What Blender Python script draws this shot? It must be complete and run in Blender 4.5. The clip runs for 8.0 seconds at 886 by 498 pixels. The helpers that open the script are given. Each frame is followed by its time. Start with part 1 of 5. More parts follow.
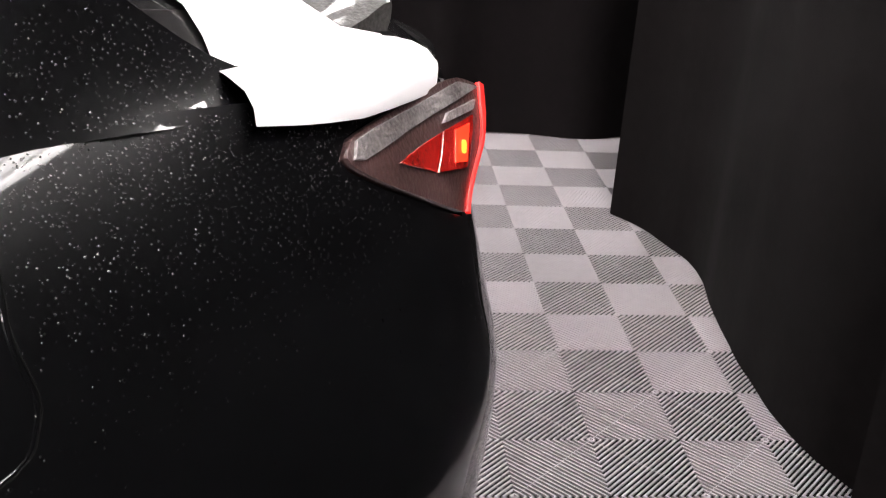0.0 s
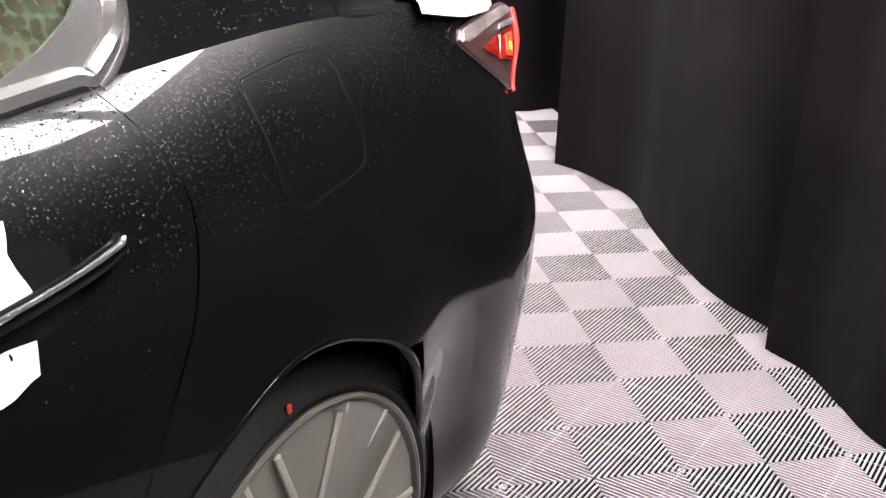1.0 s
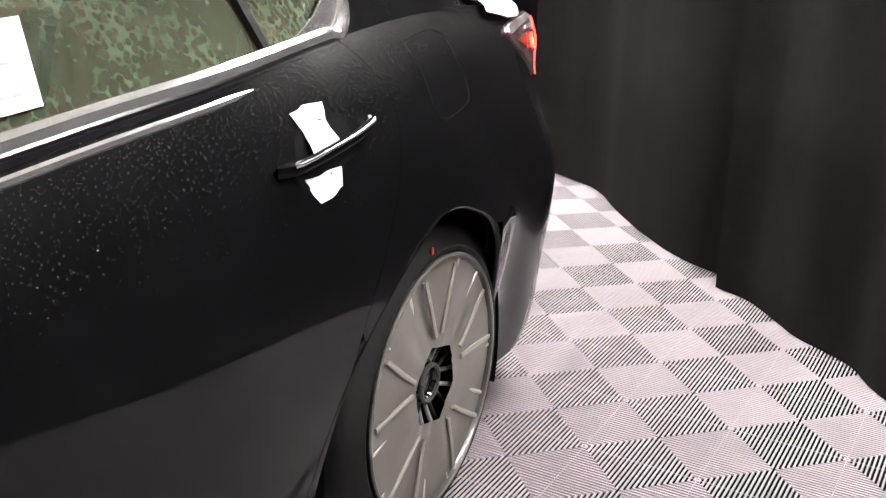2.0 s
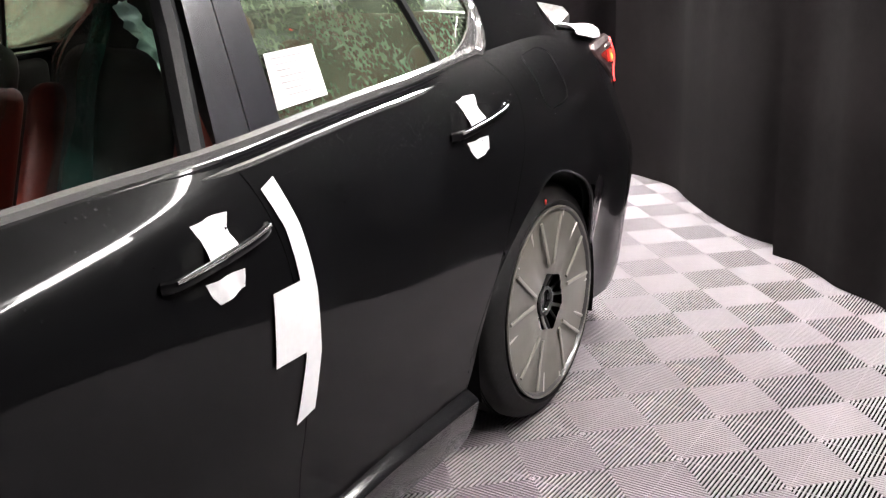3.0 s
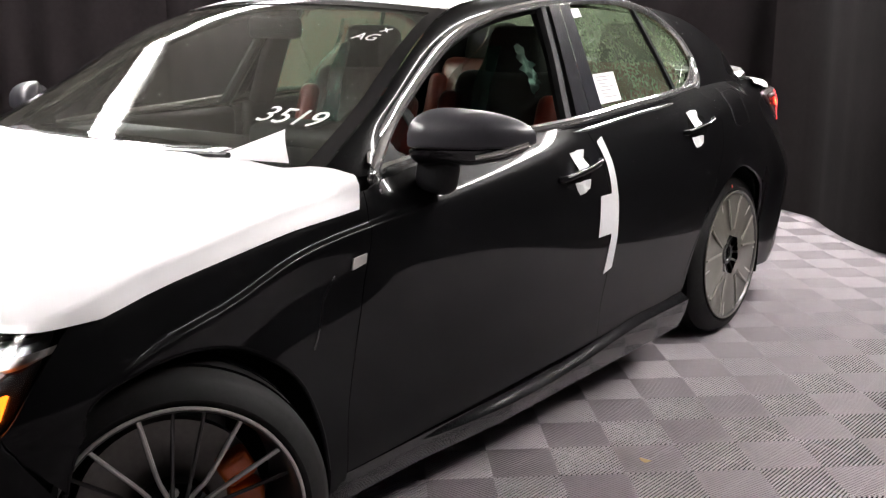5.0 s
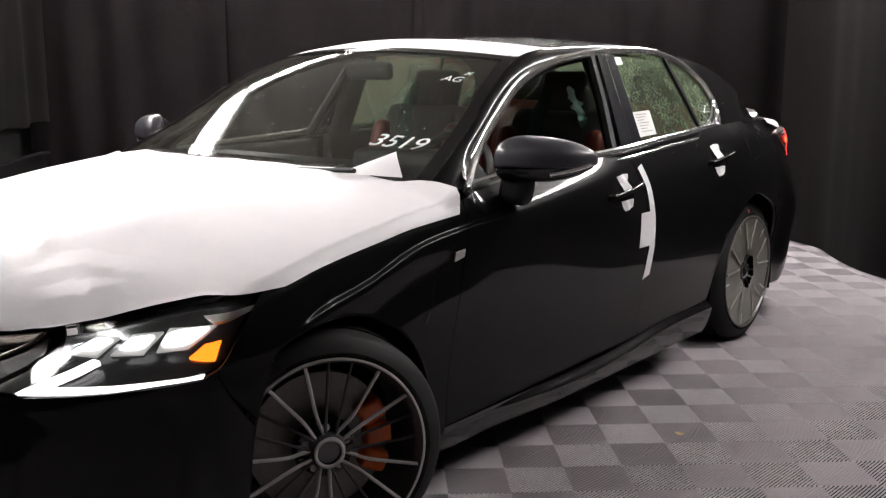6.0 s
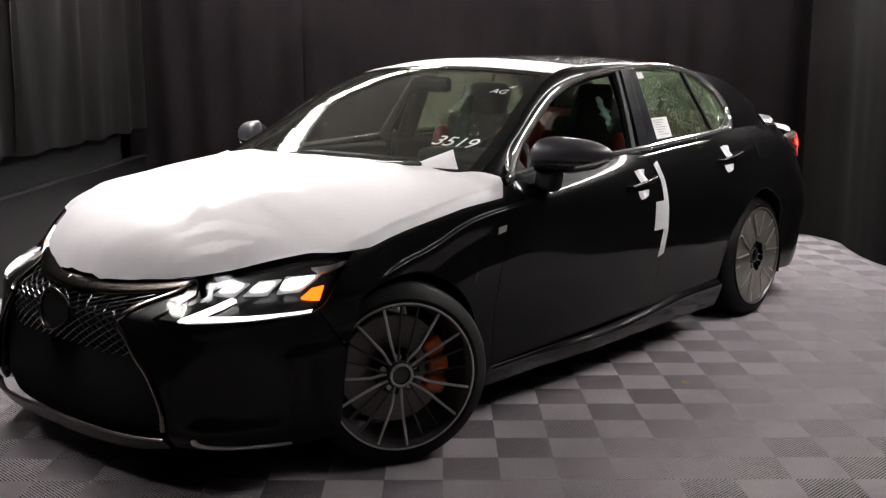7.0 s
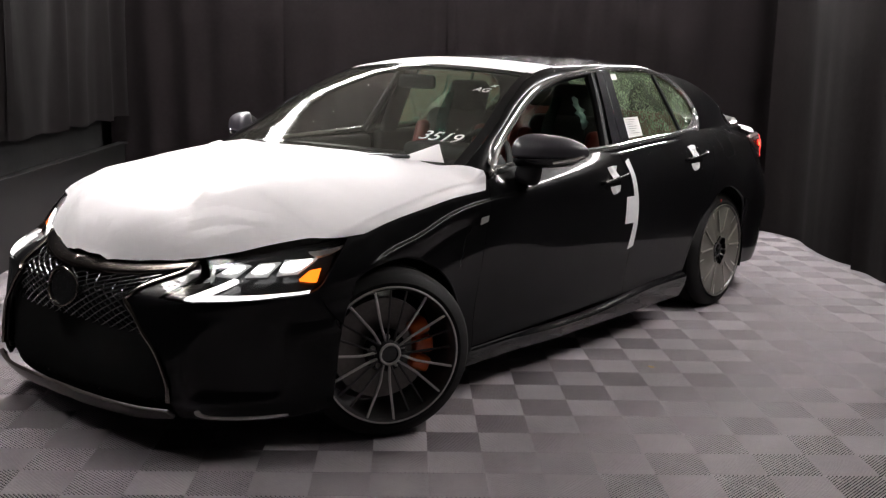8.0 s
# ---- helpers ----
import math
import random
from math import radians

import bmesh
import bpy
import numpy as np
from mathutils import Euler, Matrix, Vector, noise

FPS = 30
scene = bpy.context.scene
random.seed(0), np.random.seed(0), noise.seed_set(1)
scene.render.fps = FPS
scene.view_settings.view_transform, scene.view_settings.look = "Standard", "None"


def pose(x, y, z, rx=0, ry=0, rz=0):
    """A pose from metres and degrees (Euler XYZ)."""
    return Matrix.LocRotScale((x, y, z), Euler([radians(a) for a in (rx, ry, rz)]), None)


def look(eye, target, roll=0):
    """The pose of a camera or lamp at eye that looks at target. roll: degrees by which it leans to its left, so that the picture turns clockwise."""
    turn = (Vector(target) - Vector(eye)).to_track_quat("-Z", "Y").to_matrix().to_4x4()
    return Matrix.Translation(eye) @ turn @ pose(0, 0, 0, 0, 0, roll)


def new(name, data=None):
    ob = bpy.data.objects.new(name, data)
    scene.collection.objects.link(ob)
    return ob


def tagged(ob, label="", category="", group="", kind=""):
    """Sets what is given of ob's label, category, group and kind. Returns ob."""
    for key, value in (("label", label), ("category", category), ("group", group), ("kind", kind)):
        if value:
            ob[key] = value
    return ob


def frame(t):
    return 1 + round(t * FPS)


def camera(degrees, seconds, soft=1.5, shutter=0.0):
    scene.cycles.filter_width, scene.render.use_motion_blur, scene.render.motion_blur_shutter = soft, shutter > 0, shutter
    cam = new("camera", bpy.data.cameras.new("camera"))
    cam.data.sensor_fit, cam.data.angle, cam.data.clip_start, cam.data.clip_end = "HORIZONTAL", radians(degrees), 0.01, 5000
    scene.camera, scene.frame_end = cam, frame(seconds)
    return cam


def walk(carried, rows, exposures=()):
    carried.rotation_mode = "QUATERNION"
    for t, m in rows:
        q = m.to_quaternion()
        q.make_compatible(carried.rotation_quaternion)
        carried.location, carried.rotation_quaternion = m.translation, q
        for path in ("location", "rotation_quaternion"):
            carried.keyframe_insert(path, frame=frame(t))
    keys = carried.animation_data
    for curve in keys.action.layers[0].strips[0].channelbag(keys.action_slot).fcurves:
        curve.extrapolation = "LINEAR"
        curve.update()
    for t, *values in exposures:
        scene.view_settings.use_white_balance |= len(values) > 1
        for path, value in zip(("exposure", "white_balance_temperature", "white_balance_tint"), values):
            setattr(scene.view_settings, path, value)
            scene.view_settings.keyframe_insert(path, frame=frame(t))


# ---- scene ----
cam = camera(46.19, 8.0, soft=1.25)
walk(cam, [
    (0.0, look((1.397, 1.279, 1.302), (0.341, 2.771, 0.489), 3.67)),
    (0.5, look((1.394, 0.945, 1.299), (0.446, 2.555, 0.586), 1.40)),
    (1.0, look((1.577, 0.544, 1.292), (0.660, 2.150, 0.528), 1.78)),
    (1.2, look((1.634, 0.377, 1.295), (0.739, 1.996, 0.535), 2.56)),
    (1.5, look((1.652, 0.124, 1.289), (0.806, 1.789, 0.571), 2.45)),
    (2.8, look((1.955, -0.890, 1.321), (1.045, 0.783, 0.710), -1.53)),
    (3.0, look((2.035, -1.063, 1.355), (1.053, 0.573, 0.758), -2.00)),
    (3.2, look((2.146, -1.228, 1.329), (1.073, 0.357, 0.749), -2.70)),
    (3.5, look((2.231, -1.463, 1.346), (1.108, 0.064, 0.706), -3.00)),
    (4.0, look((2.273, -1.872, 1.347), (1.103, -0.348, 0.790), -2.81)),
    (4.2, look((2.358, -2.056, 1.352), (1.154, -0.547, 0.830), -1.97)),
    (4.5, look((2.475, -2.268, 1.338), (1.247, -0.779, 0.815), -2.11)),
    (4.8, look((2.583, -2.555, 1.335), (1.357, -1.050, 0.854), -1.29)),
    (5.0, look((2.545, -2.695, 1.353), (1.350, -1.156, 0.904), -0.36)),
    (6.3, look((2.946, -3.588, 1.365), (1.717, -2.051, 1.010), -0.16)),
    (6.5, look((3.097, -3.749, 1.395), (1.840, -2.235, 1.036), -0.15)),
    (7.0, look((3.340, -4.018, 1.400), (2.040, -2.541, 1.048), -0.15)),
    (7.5, look((3.432, -4.193, 1.404), (2.157, -2.697, 1.050), 0.45)),
    (7.9, look((3.462, -4.295, 1.414), (2.212, -2.777, 1.053), 1.15)),
    (8.0, look((3.447, -4.270, 1.427), (2.200, -2.750, 1.062), 1.20)),
], exposures=[(0.0, 0.5), (0.5, 1.15), (1.0, 1.45), (1.5, 1.6), (3.0, 1.62), (3.5, 1.65), (4.2, 1.55), (4.8, 1.25), (5.2, 1.05), (6.3, 0.45), (7.0, 0.35), (8.0, 0.45)])

# ---- room axes: the floor grid and the curtains stand at an angle to the car ----
TURN = radians(41.33)
CORNER = Vector((1.3256, -0.5224, 0))


def room(u, v, z=0.0):
    """A place from metres along the room's two axes."""
    return Vector((u * math.cos(TURN) - v * math.sin(TURN), u * math.sin(TURN) + v * math.cos(TURN), z))


world = bpy.data.worlds.new("world")
scene.world = world
world.use_nodes = True
world.node_tree.nodes["Background"].inputs[0].default_value = (0.02, 0.02, 0.02, 1)
world.node_tree.nodes["Background"].inputs[1].default_value = 0.3
TUBE_POWER = 30.0


# ---- materials ----
def material(name):
    m = bpy.data.materials.new(name)
    m.use_nodes = True
    return m, m.node_tree.nodes, m.node_tree.links, m.node_tree.nodes["Principled BSDF"]


def plain(name, colour, rough=0.5, metal=0.0, coat=0.0, grain=0.0, scale=40.0, bump=0.0, emit=0.0, spec=0.5, sheen=0.0):
    """A surface with a fine and a coarse variation of its colour and relief."""
    m, nodes, links, b = material(name)
    b.inputs["Base Color"].default_value = (*colour, 1)
    b.inputs["Roughness"].default_value, b.inputs["Metallic"].default_value = rough, metal
    b.inputs["Coat Weight"].default_value, b.inputs["Coat Roughness"].default_value = coat, 0.04
    b.inputs["Specular IOR Level"].default_value = spec
    b.inputs["Sheen Weight"].default_value = sheen
    if emit:
        b.inputs["Emission Color"].default_value = (*colour, 1)
        b.inputs["Emission Strength"].default_value = emit
    if grain or bump:
        at = nodes.new("ShaderNodeTexCoord")
        fine, coarse = nodes.new("ShaderNodeTexNoise"), nodes.new("ShaderNodeTexNoise")
        fine.inputs["Scale"].default_value, coarse.inputs["Scale"].default_value = scale, scale / 14
        fine.inputs["Detail"].default_value = 6
        for n in (fine, coarse):
            links.new(at.outputs["Object"], n.inputs["Vector"])
        both = nodes.new("ShaderNodeMath")
        both.operation = "ADD"
        links.new(fine.outputs[0], both.inputs[0]), links.new(coarse.outputs[0], both.inputs[1])
        ramp = nodes.new("ShaderNodeMapRange")
        ramp.inputs[1].default_value, ramp.inputs[2].default_value = 0.6, 1.4
        ramp.inputs[3].default_value, ramp.inputs[4].default_value = 1 - grain, 1 + grain
        links.new(both.outputs[0], ramp.inputs[0])
        mix = nodes.new("ShaderNodeVectorMath")
        mix.operation = "SCALE"
        mix.inputs[0].default_value = colour
        links.new(ramp.outputs[0], mix.inputs["Scale"])
        links.new(mix.outputs[0], b.inputs["Base Color"])
        if bump:
            hill = nodes.new("ShaderNodeBump")
            hill.inputs["Strength"].default_value, hill.inputs["Distance"].default_value = bump, 0.004
            links.new(fine.outputs[0], hill.inputs["Height"])
            links.new(hill.outputs[0], b.inputs["Normal"])
    return m


def wet_paint():
    """Black car paint under clear lacquer, with dust and dried drops."""
    m, nodes, links, b = material("black_paint")
    b.inputs["Base Color"].default_value = (0.0032, 0.0032, 0.0036, 1)
    b.inputs["Roughness"].default_value = 0.36
    b.inputs["Specular IOR Level"].default_value = 0.06
    b.inputs["Coat Weight"].default_value, b.inputs["Coat Roughness"].default_value = 1.0, 0.035
    b.inputs["Coat IOR"].default_value = 1.23
    at = nodes.new("ShaderNodeTexCoord")
    drops = nodes.new("ShaderNodeTexVoronoi")
    drops.inputs["Scale"].default_value, drops.inputs["Randomness"].default_value = 75, 1
    links.new(at.outputs["Object"], drops.inputs["Vector"])
    patch = nodes.new("ShaderNodeTexNoise")
    patch.inputs["Scale"].default_value, patch.inputs["Detail"].default_value = 9, 4
    links.new(at.outputs["Object"], patch.inputs["Vector"])
    size = nodes.new("ShaderNodeMapRange")
    size.inputs[1].default_value, size.inputs[2].default_value = 0.45, 0.75
    size.inputs[3].default_value, size.inputs[4].default_value = 0.02, 0.26
    links.new(patch.outputs[0], size.inputs[0])
    inside = nodes.new("ShaderNodeMath")
    inside.operation = "SUBTRACT"
    inside.use_clamp = True
    links.new(size.outputs[0], inside.inputs[0]), links.new(drops.outputs["Distance"], inside.inputs[1])
    facing = nodes.new("ShaderNodeNewGeometry")
    split = nodes.new("ShaderNodeSeparateXYZ")
    links.new(facing.outputs["Normal"], split.inputs[0])
    upward = nodes.new("ShaderNodeMapRange")
    upward.inputs[1].default_value, upward.inputs[2].default_value = 0.12, 0.4
    links.new(split.outputs["Z"], upward.inputs[0])
    held = nodes.new("ShaderNodeMath")
    held.operation = "MULTIPLY"
    links.new(inside.outputs[0], held.inputs[0]), links.new(upward.outputs[0], held.inputs[1])
    hill = nodes.new("ShaderNodeBump")
    hill.inputs["Strength"].default_value, hill.inputs["Distance"].default_value = 0.9, 0.012
    links.new(held.outputs[0], hill.inputs["Height"])
    links.new(hill.outputs[0], b.inputs["Coat Normal"])
    dust = nodes.new("ShaderNodeTexNoise")
    dust.inputs["Scale"].default_value, dust.inputs["Detail"].default_value = 500, 3
    links.new(at.outputs["Object"], dust.inputs["Vector"])
    veil = nodes.new("ShaderNodeMapRange")
    veil.inputs[1].default_value, veil.inputs[2].default_value = 0.62, 0.8
    veil.inputs[3].default_value, veil.inputs[4].default_value = 0.03, 0.09
    links.new(dust.outputs[0], veil.inputs[0])
    links.new(veil.outputs[0], b.inputs["Coat Roughness"])
    return m


def glass(name, tint, gloss=1.0, ripple=0.035):
    """A thin pane: tinted, with mirrored light that grows at a slant."""
    m = bpy.data.materials.new(name)
    m.use_nodes = True
    nodes, links = m.node_tree.nodes, m.node_tree.links
    nodes.remove(nodes["Principled BSDF"])
    clear, shine, mix, fres = (nodes.new("ShaderNode" + n) for n in ("BsdfTransparent", "BsdfGlossy", "MixShader", "Fresnel"))
    clear.inputs[0].default_value = (*tint, 1)
    shine.inputs["Roughness"].default_value = 0.02
    shine.inputs["Color"].default_value = (gloss, gloss, gloss, 1)
    fres.inputs[0].default_value = 1.52
    at, grime, hill = nodes.new("ShaderNodeTexCoord"), nodes.new("ShaderNodeTexVoronoi"), nodes.new("ShaderNodeBump")
    grime.inputs["Scale"].default_value = 85
    hill.inputs["Strength"].default_value, hill.inputs["Distance"].default_value = ripple, 0.004
    links.new(at.outputs["Object"], grime.inputs["Vector"])
    links.new(grime.outputs["Distance"], hill.inputs["Height"]), links.new(hill.outputs[0], shine.inputs["Normal"])
    links.new(fres.outputs[0], mix.inputs[0]), links.new(clear.outputs[0], mix.inputs[1]), links.new(shine.outputs[0], mix.inputs[2])
    links.new(mix.outputs[0], nodes["Material Output"].inputs["Surface"])
    return m


def cloudy_glass(name, tint, veil, share, ripple=0.035):
    """Glass with a pale dried-water veil in spots and streaks."""
    m = glass(name, tint, 1.0, ripple)
    nodes, links = m.node_tree.nodes, m.node_tree.links
    out = nodes["Material Output"]
    was = out.inputs["Surface"].links[0].from_socket
    at, spots, streak, amount, ramp, pale, mix = (nodes.new("ShaderNode" + n) for n in ("TexCoord", "TexVoronoi", "TexNoise", "Math", "MapRange", "BsdfTranslucent", "MixShader"))
    spots.inputs["Scale"].default_value, streak.inputs["Scale"].default_value = 90, 9
    streak.inputs["Detail"].default_value = 6
    amount.operation = "MULTIPLY"
    links.new(at.outputs["Object"], spots.inputs["Vector"]), links.new(at.outputs["Object"], streak.inputs["Vector"])
    links.new(spots.outputs["Distance"], amount.inputs[0]), links.new(streak.outputs[0], amount.inputs[1])
    ramp.inputs[1].default_value, ramp.inputs[2].default_value = 0.05, 0.45
    ramp.inputs[3].default_value, ramp.inputs[4].default_value = share * .45, share * 1.4
    links.new(amount.outputs[0], ramp.inputs[0])
    both, front = nodes.new("ShaderNodeAddShader"), nodes.new("ShaderNodeBsdfDiffuse")
    front.inputs[0].default_value = pale.inputs[0].default_value = (*veil, 1)
    links.new(pale.outputs[0], both.inputs[0]), links.new(front.outputs[0], both.inputs[1])
    links.new(ramp.outputs[0], mix.inputs[0]), links.new(was, mix.inputs[1]), links.new(both.outputs[0], mix.inputs[2])
    links.new(mix.outputs[0], out.inputs["Surface"])
    return m


PAINT = wet_paint()
GLOSS_BLACK = plain("gloss_black_trim", (0.008, 0.008, 0.009), 0.12, coat=0.6)
PILLAR = plain("pillar_lacquer", (0.02, 0.02, 0.024), 0.22, coat=0.8)
MIRROR_CAP = plain("mirror_cap_lacquer", (0.036, 0.0345, 0.041), 0.40, coat=0.35, grain=0.2, scale=300)
CHROME = plain("chrome", (0.86, 0.85, 0.84), 0.17, 0.9, grain=0.04, scale=60)
DARK_CHROME = plain("dark_chrome", (0.16, 0.14, 0.125), 0.22, 1.0, grain=0.1, scale=60)
PLASTIC = plain("black_plastic", (0.010, 0.010, 0.011), 0.5, grain=0.25, scale=200, bump=0.08, spec=0.2)
RUBBER = plain("tyre_rubber", (0.010, 0.0095, 0.0095), 0.6, grain=0.35, scale=90, bump=0.12, spec=0.25)
RED_MARK = plain("red_tyre_paint", (0.60, 0.05, 0.035), 0.6, grain=0.1)
LINER = plain("arch_felt", (0.004, 0.004, 0.004), 0.95, grain=0.3, scale=90, spec=0.1)
RIM = plain("rim_metal", (0.60, 0.58, 0.56), 0.34, 0.5, grain=0.12, scale=120)
RIM_DARK = plain("rim_dark_paint", (0.050, 0.048, 0.048), 0.35, coat=0.4, grain=0.2, scale=90)
DISC = plain("brake_disc_iron", (0.16, 0.15, 0.14), 0.42, 0.8, grain=0.2, scale=70)
CALIPER = plain("caliper_orange", (0.75, 0.13, 0.012), 0.32, coat=0.5, grain=0.08, scale=60)
WHITE_FILM = plain("white_film", (0.93, 0.91, 0.925), 0.36, grain=0.03, scale=12, bump=0.04)
TAPE = plain("white_tape", (0.78, 0.77, 0.78), 0.55, grain=0.05, scale=70, bump=0.1)
PAPER = plain("paper", (0.80, 0.79, 0.77), 0.8, grain=0.04, scale=80)
INK = plain("grey_ink", (0.35, 0.34, 0.34), 0.8)
CHALK = plain("white_marker", (0.85, 0.86, 0.85), 0.7)
WINDSCREEN = cloudy_glass("windscreen_glass", (0.80, 0.86, 0.82), (0.36, 0.35, 0.30), 0.07)
TINTED = cloudy_glass("side_glass", (0.50, 0.58, 0.50), (0.16, 0.20, 0.13), 0.34)
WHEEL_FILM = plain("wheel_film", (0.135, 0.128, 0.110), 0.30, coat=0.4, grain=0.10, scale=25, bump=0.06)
# film colour doubled, so that creases over the spokes read brighter
FILM_BRIGHT = plain("wheel_film_brightened", (0.27, 0.26, 0.225), 0.30, coat=0.4, grain=0.10, scale=25)
LEATHER = plain("red_leather", (0.20, 0.026, 0.016), 0.42, grain=0.2, scale=110, bump=0.08)
DARK_LEATHER = plain("black_leather", (0.016, 0.014, 0.014), 0.45, grain=0.2, scale=110, bump=0.08)
CABIN = plain("cabin_plastic", (0.020, 0.020, 0.021), 0.6, grain=0.2, scale=120)
HEADLINER = plain("headliner_cloth", (0.30, 0.29, 0.27), 0.95, grain=0.1, scale=200)
FOIL = cloudy_glass("seat_foil", (0.82, 0.86, 0.85), (0.45, 0.46, 0.45), 0.06, 0.6)
GREEN_FOIL = cloudy_glass("green_seat_foil", (0.16, 0.50, 0.42), (0.02, 0.17, 0.14), 0.16, 0.6)
PALE_FOIL = plain("pale_seat_plastic", (0.42, 0.66, 0.60), 0.22, coat=1.0, grain=0.15, scale=60, bump=0.2)
LAMP_SHELL = plain("lamp_bowl", (0.05, 0.05, 0.052), 0.2, 0.6, coat=0.5)
LAMP_GLASS = glass("lamp_lens", (0.92, 0.93, 0.94), 0.45, 0.0)
RED_GLASS = plain("red_lamp_lens", (0.34, 0.010, 0.008), 0.14, coat=1.0, grain=0.4, scale=150, bump=0.4)
SMOKE = plain("smoked_lamp_lens", (0.075, 0.040, 0.038), 0.30, coat=1.0, grain=0.6, scale=170, bump=0.5)
REFLECTOR = plain("lamp_reflector", (0.30, 0.27, 0.27), 0.42, 0.6, grain=0.7, scale=200, bump=1.0)
DROP = plain("water_drop", (0.02, 0.02, 0.022), 0.06, coat=1.0, spec=1.0)
RED_GLOW = plain("red_lamp_glow", (1.0, 0.03, 0.010), 0.4, emit=1.3)
RED_DIM = plain("red_lamp_edge", (0.9, 0.025, 0.02), 0.4, emit=0.4)
BULB = plain("tail_bulb", (1.0, 0.20, 0.02), 0.4, emit=3.0)
AMBER = plain("amber_lamp", (1.0, 0.17, 0.01), 0.4, emit=2.0)
LED = plain("lamp_led", (1.0, 0.98, 0.96), 0.4, emit=2.4)
DRL = plain("daytime_light", (1.0, 0.97, 0.96), 0.4, emit=1.1)
# own emission stands in for lens light thrown back by the bezel
LENS_RIM_GLOW = plain("lens_rim_glow", (0.55, 0.54, 0.53), 0.3, emit=0.25)
LAMP_BOWL = plain("lamp_inner_bowl", (0.020, 0.019, 0.019), 0.5, grain=0.2, spec=0.2)
LIP = plain("smoked_lip", (0.026, 0.019, 0.017), 0.36, coat=0.15, grain=0.2, scale=80)
TUBE = plain("light_tube", (1.0, 0.955, 0.94), 0.5, emit=TUBE_POWER)
HOUSING = plain("lamp_housing", (0.7, 0.7, 0.7), 0.5, grain=0.04)
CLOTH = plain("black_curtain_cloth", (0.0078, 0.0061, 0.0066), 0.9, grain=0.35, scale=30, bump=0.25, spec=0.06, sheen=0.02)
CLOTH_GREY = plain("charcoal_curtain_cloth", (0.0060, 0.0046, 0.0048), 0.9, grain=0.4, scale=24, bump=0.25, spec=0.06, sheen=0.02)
# the charcoal cloth darkened in its colour, to offset the strip lights close by
CLOTH_DIMMED = plain("dimmed_curtain_cloth", (0.0041, 0.0031, 0.0033), 0.9, grain=0.4, scale=24, bump=0.25, spec=0.06, sheen=0.01)
WALL = plain("dark_wall", (0.03, 0.03, 0.03), 0.9, grain=0.2, scale=20)
CEILING = plain("ceiling_board", (0.24, 0.225, 0.205), 0.9, grain=0.06, scale=20)
SKIRT = plain("black_skirting_panel", (0.005, 0.0046, 0.005), 0.55, grain=0.3, scale=20)
UNDER = plain("floor_under_tiles", (0.006, 0.006, 0.006), 0.95, grain=0.2, scale=60, spec=0.05)


def tile_plastic():
    m = plain("tile_plastic", (0.435, 0.400, 0.418), 0.40, grain=0.07, scale=45, bump=0.03, spec=0.28)
    nodes, links = m.node_tree.nodes, m.node_tree.links
    info, vary, mix = nodes.new("ShaderNodeObjectInfo"), nodes.new("ShaderNodeMapRange"), nodes.new("ShaderNodeVectorMath")
    vary.inputs[3].default_value, vary.inputs[4].default_value = 0.94, 1.05
    mix.operation = "SCALE"
    links.new(info.outputs["Random"], vary.inputs[0])
    b = nodes["Principled BSDF"]
    was = b.inputs["Base Color"].links[0].from_socket
    links.new(was, mix.inputs[0]), links.new(vary.outputs[0], mix.inputs["Scale"]), links.new(mix.outputs[0], b.inputs["Base Color"])
    return m


TILE = tile_plastic()


# ---- mesh helpers ----
def link_mesh(name, verts, faces, mat, parent=None, label="", normals=None, flat=False):
    me = bpy.data.meshes.new(name)
    me.from_pydata([tuple(v) for v in verts], [], faces)
    me.materials.append(mat)
    for p in me.polygons:
        p.use_smooth = not flat
    if normals:
        me.normals_split_custom_set_from_vertices([tuple(n) for n in normals])
    ob = new(name, me)
    if parent:
        ob.parent = parent
    return tagged(ob, label)


def part(name, bm, mat, parent, label="", flat=False):
    me = bpy.data.meshes.new(name)
    bmesh.ops.recalc_face_normals(bm, faces=bm.faces)
    bm.to_mesh(me)
    bm.free()
    me.materials.append(mat)
    for p in me.polygons:
        p.use_smooth = not flat
    if not flat:
        me.set_sharp_from_angle(angle=radians(40))
    ob = new(name, me)
    ob.parent = parent
    return tagged(ob, label)


def soft_box(size, at=(0, 0, 0), bevel=0.01, turn=None, segments=3):
    bm = bmesh.new()
    bmesh.ops.create_cube(bm, size=1)
    for v in bm.verts:
        v.co = Vector([v.co[k] * size[k] for k in range(3)])
    bmesh.ops.bevel(bm, geom=bm.edges[:], offset=min(bevel, min(size) * .49), segments=segments, profile=0.5, affect="EDGES")
    m = Matrix.Translation(at) @ (turn.to_4x4() if turn else Matrix())
    bmesh.ops.transform(bm, matrix=m, verts=bm.verts)
    return bm


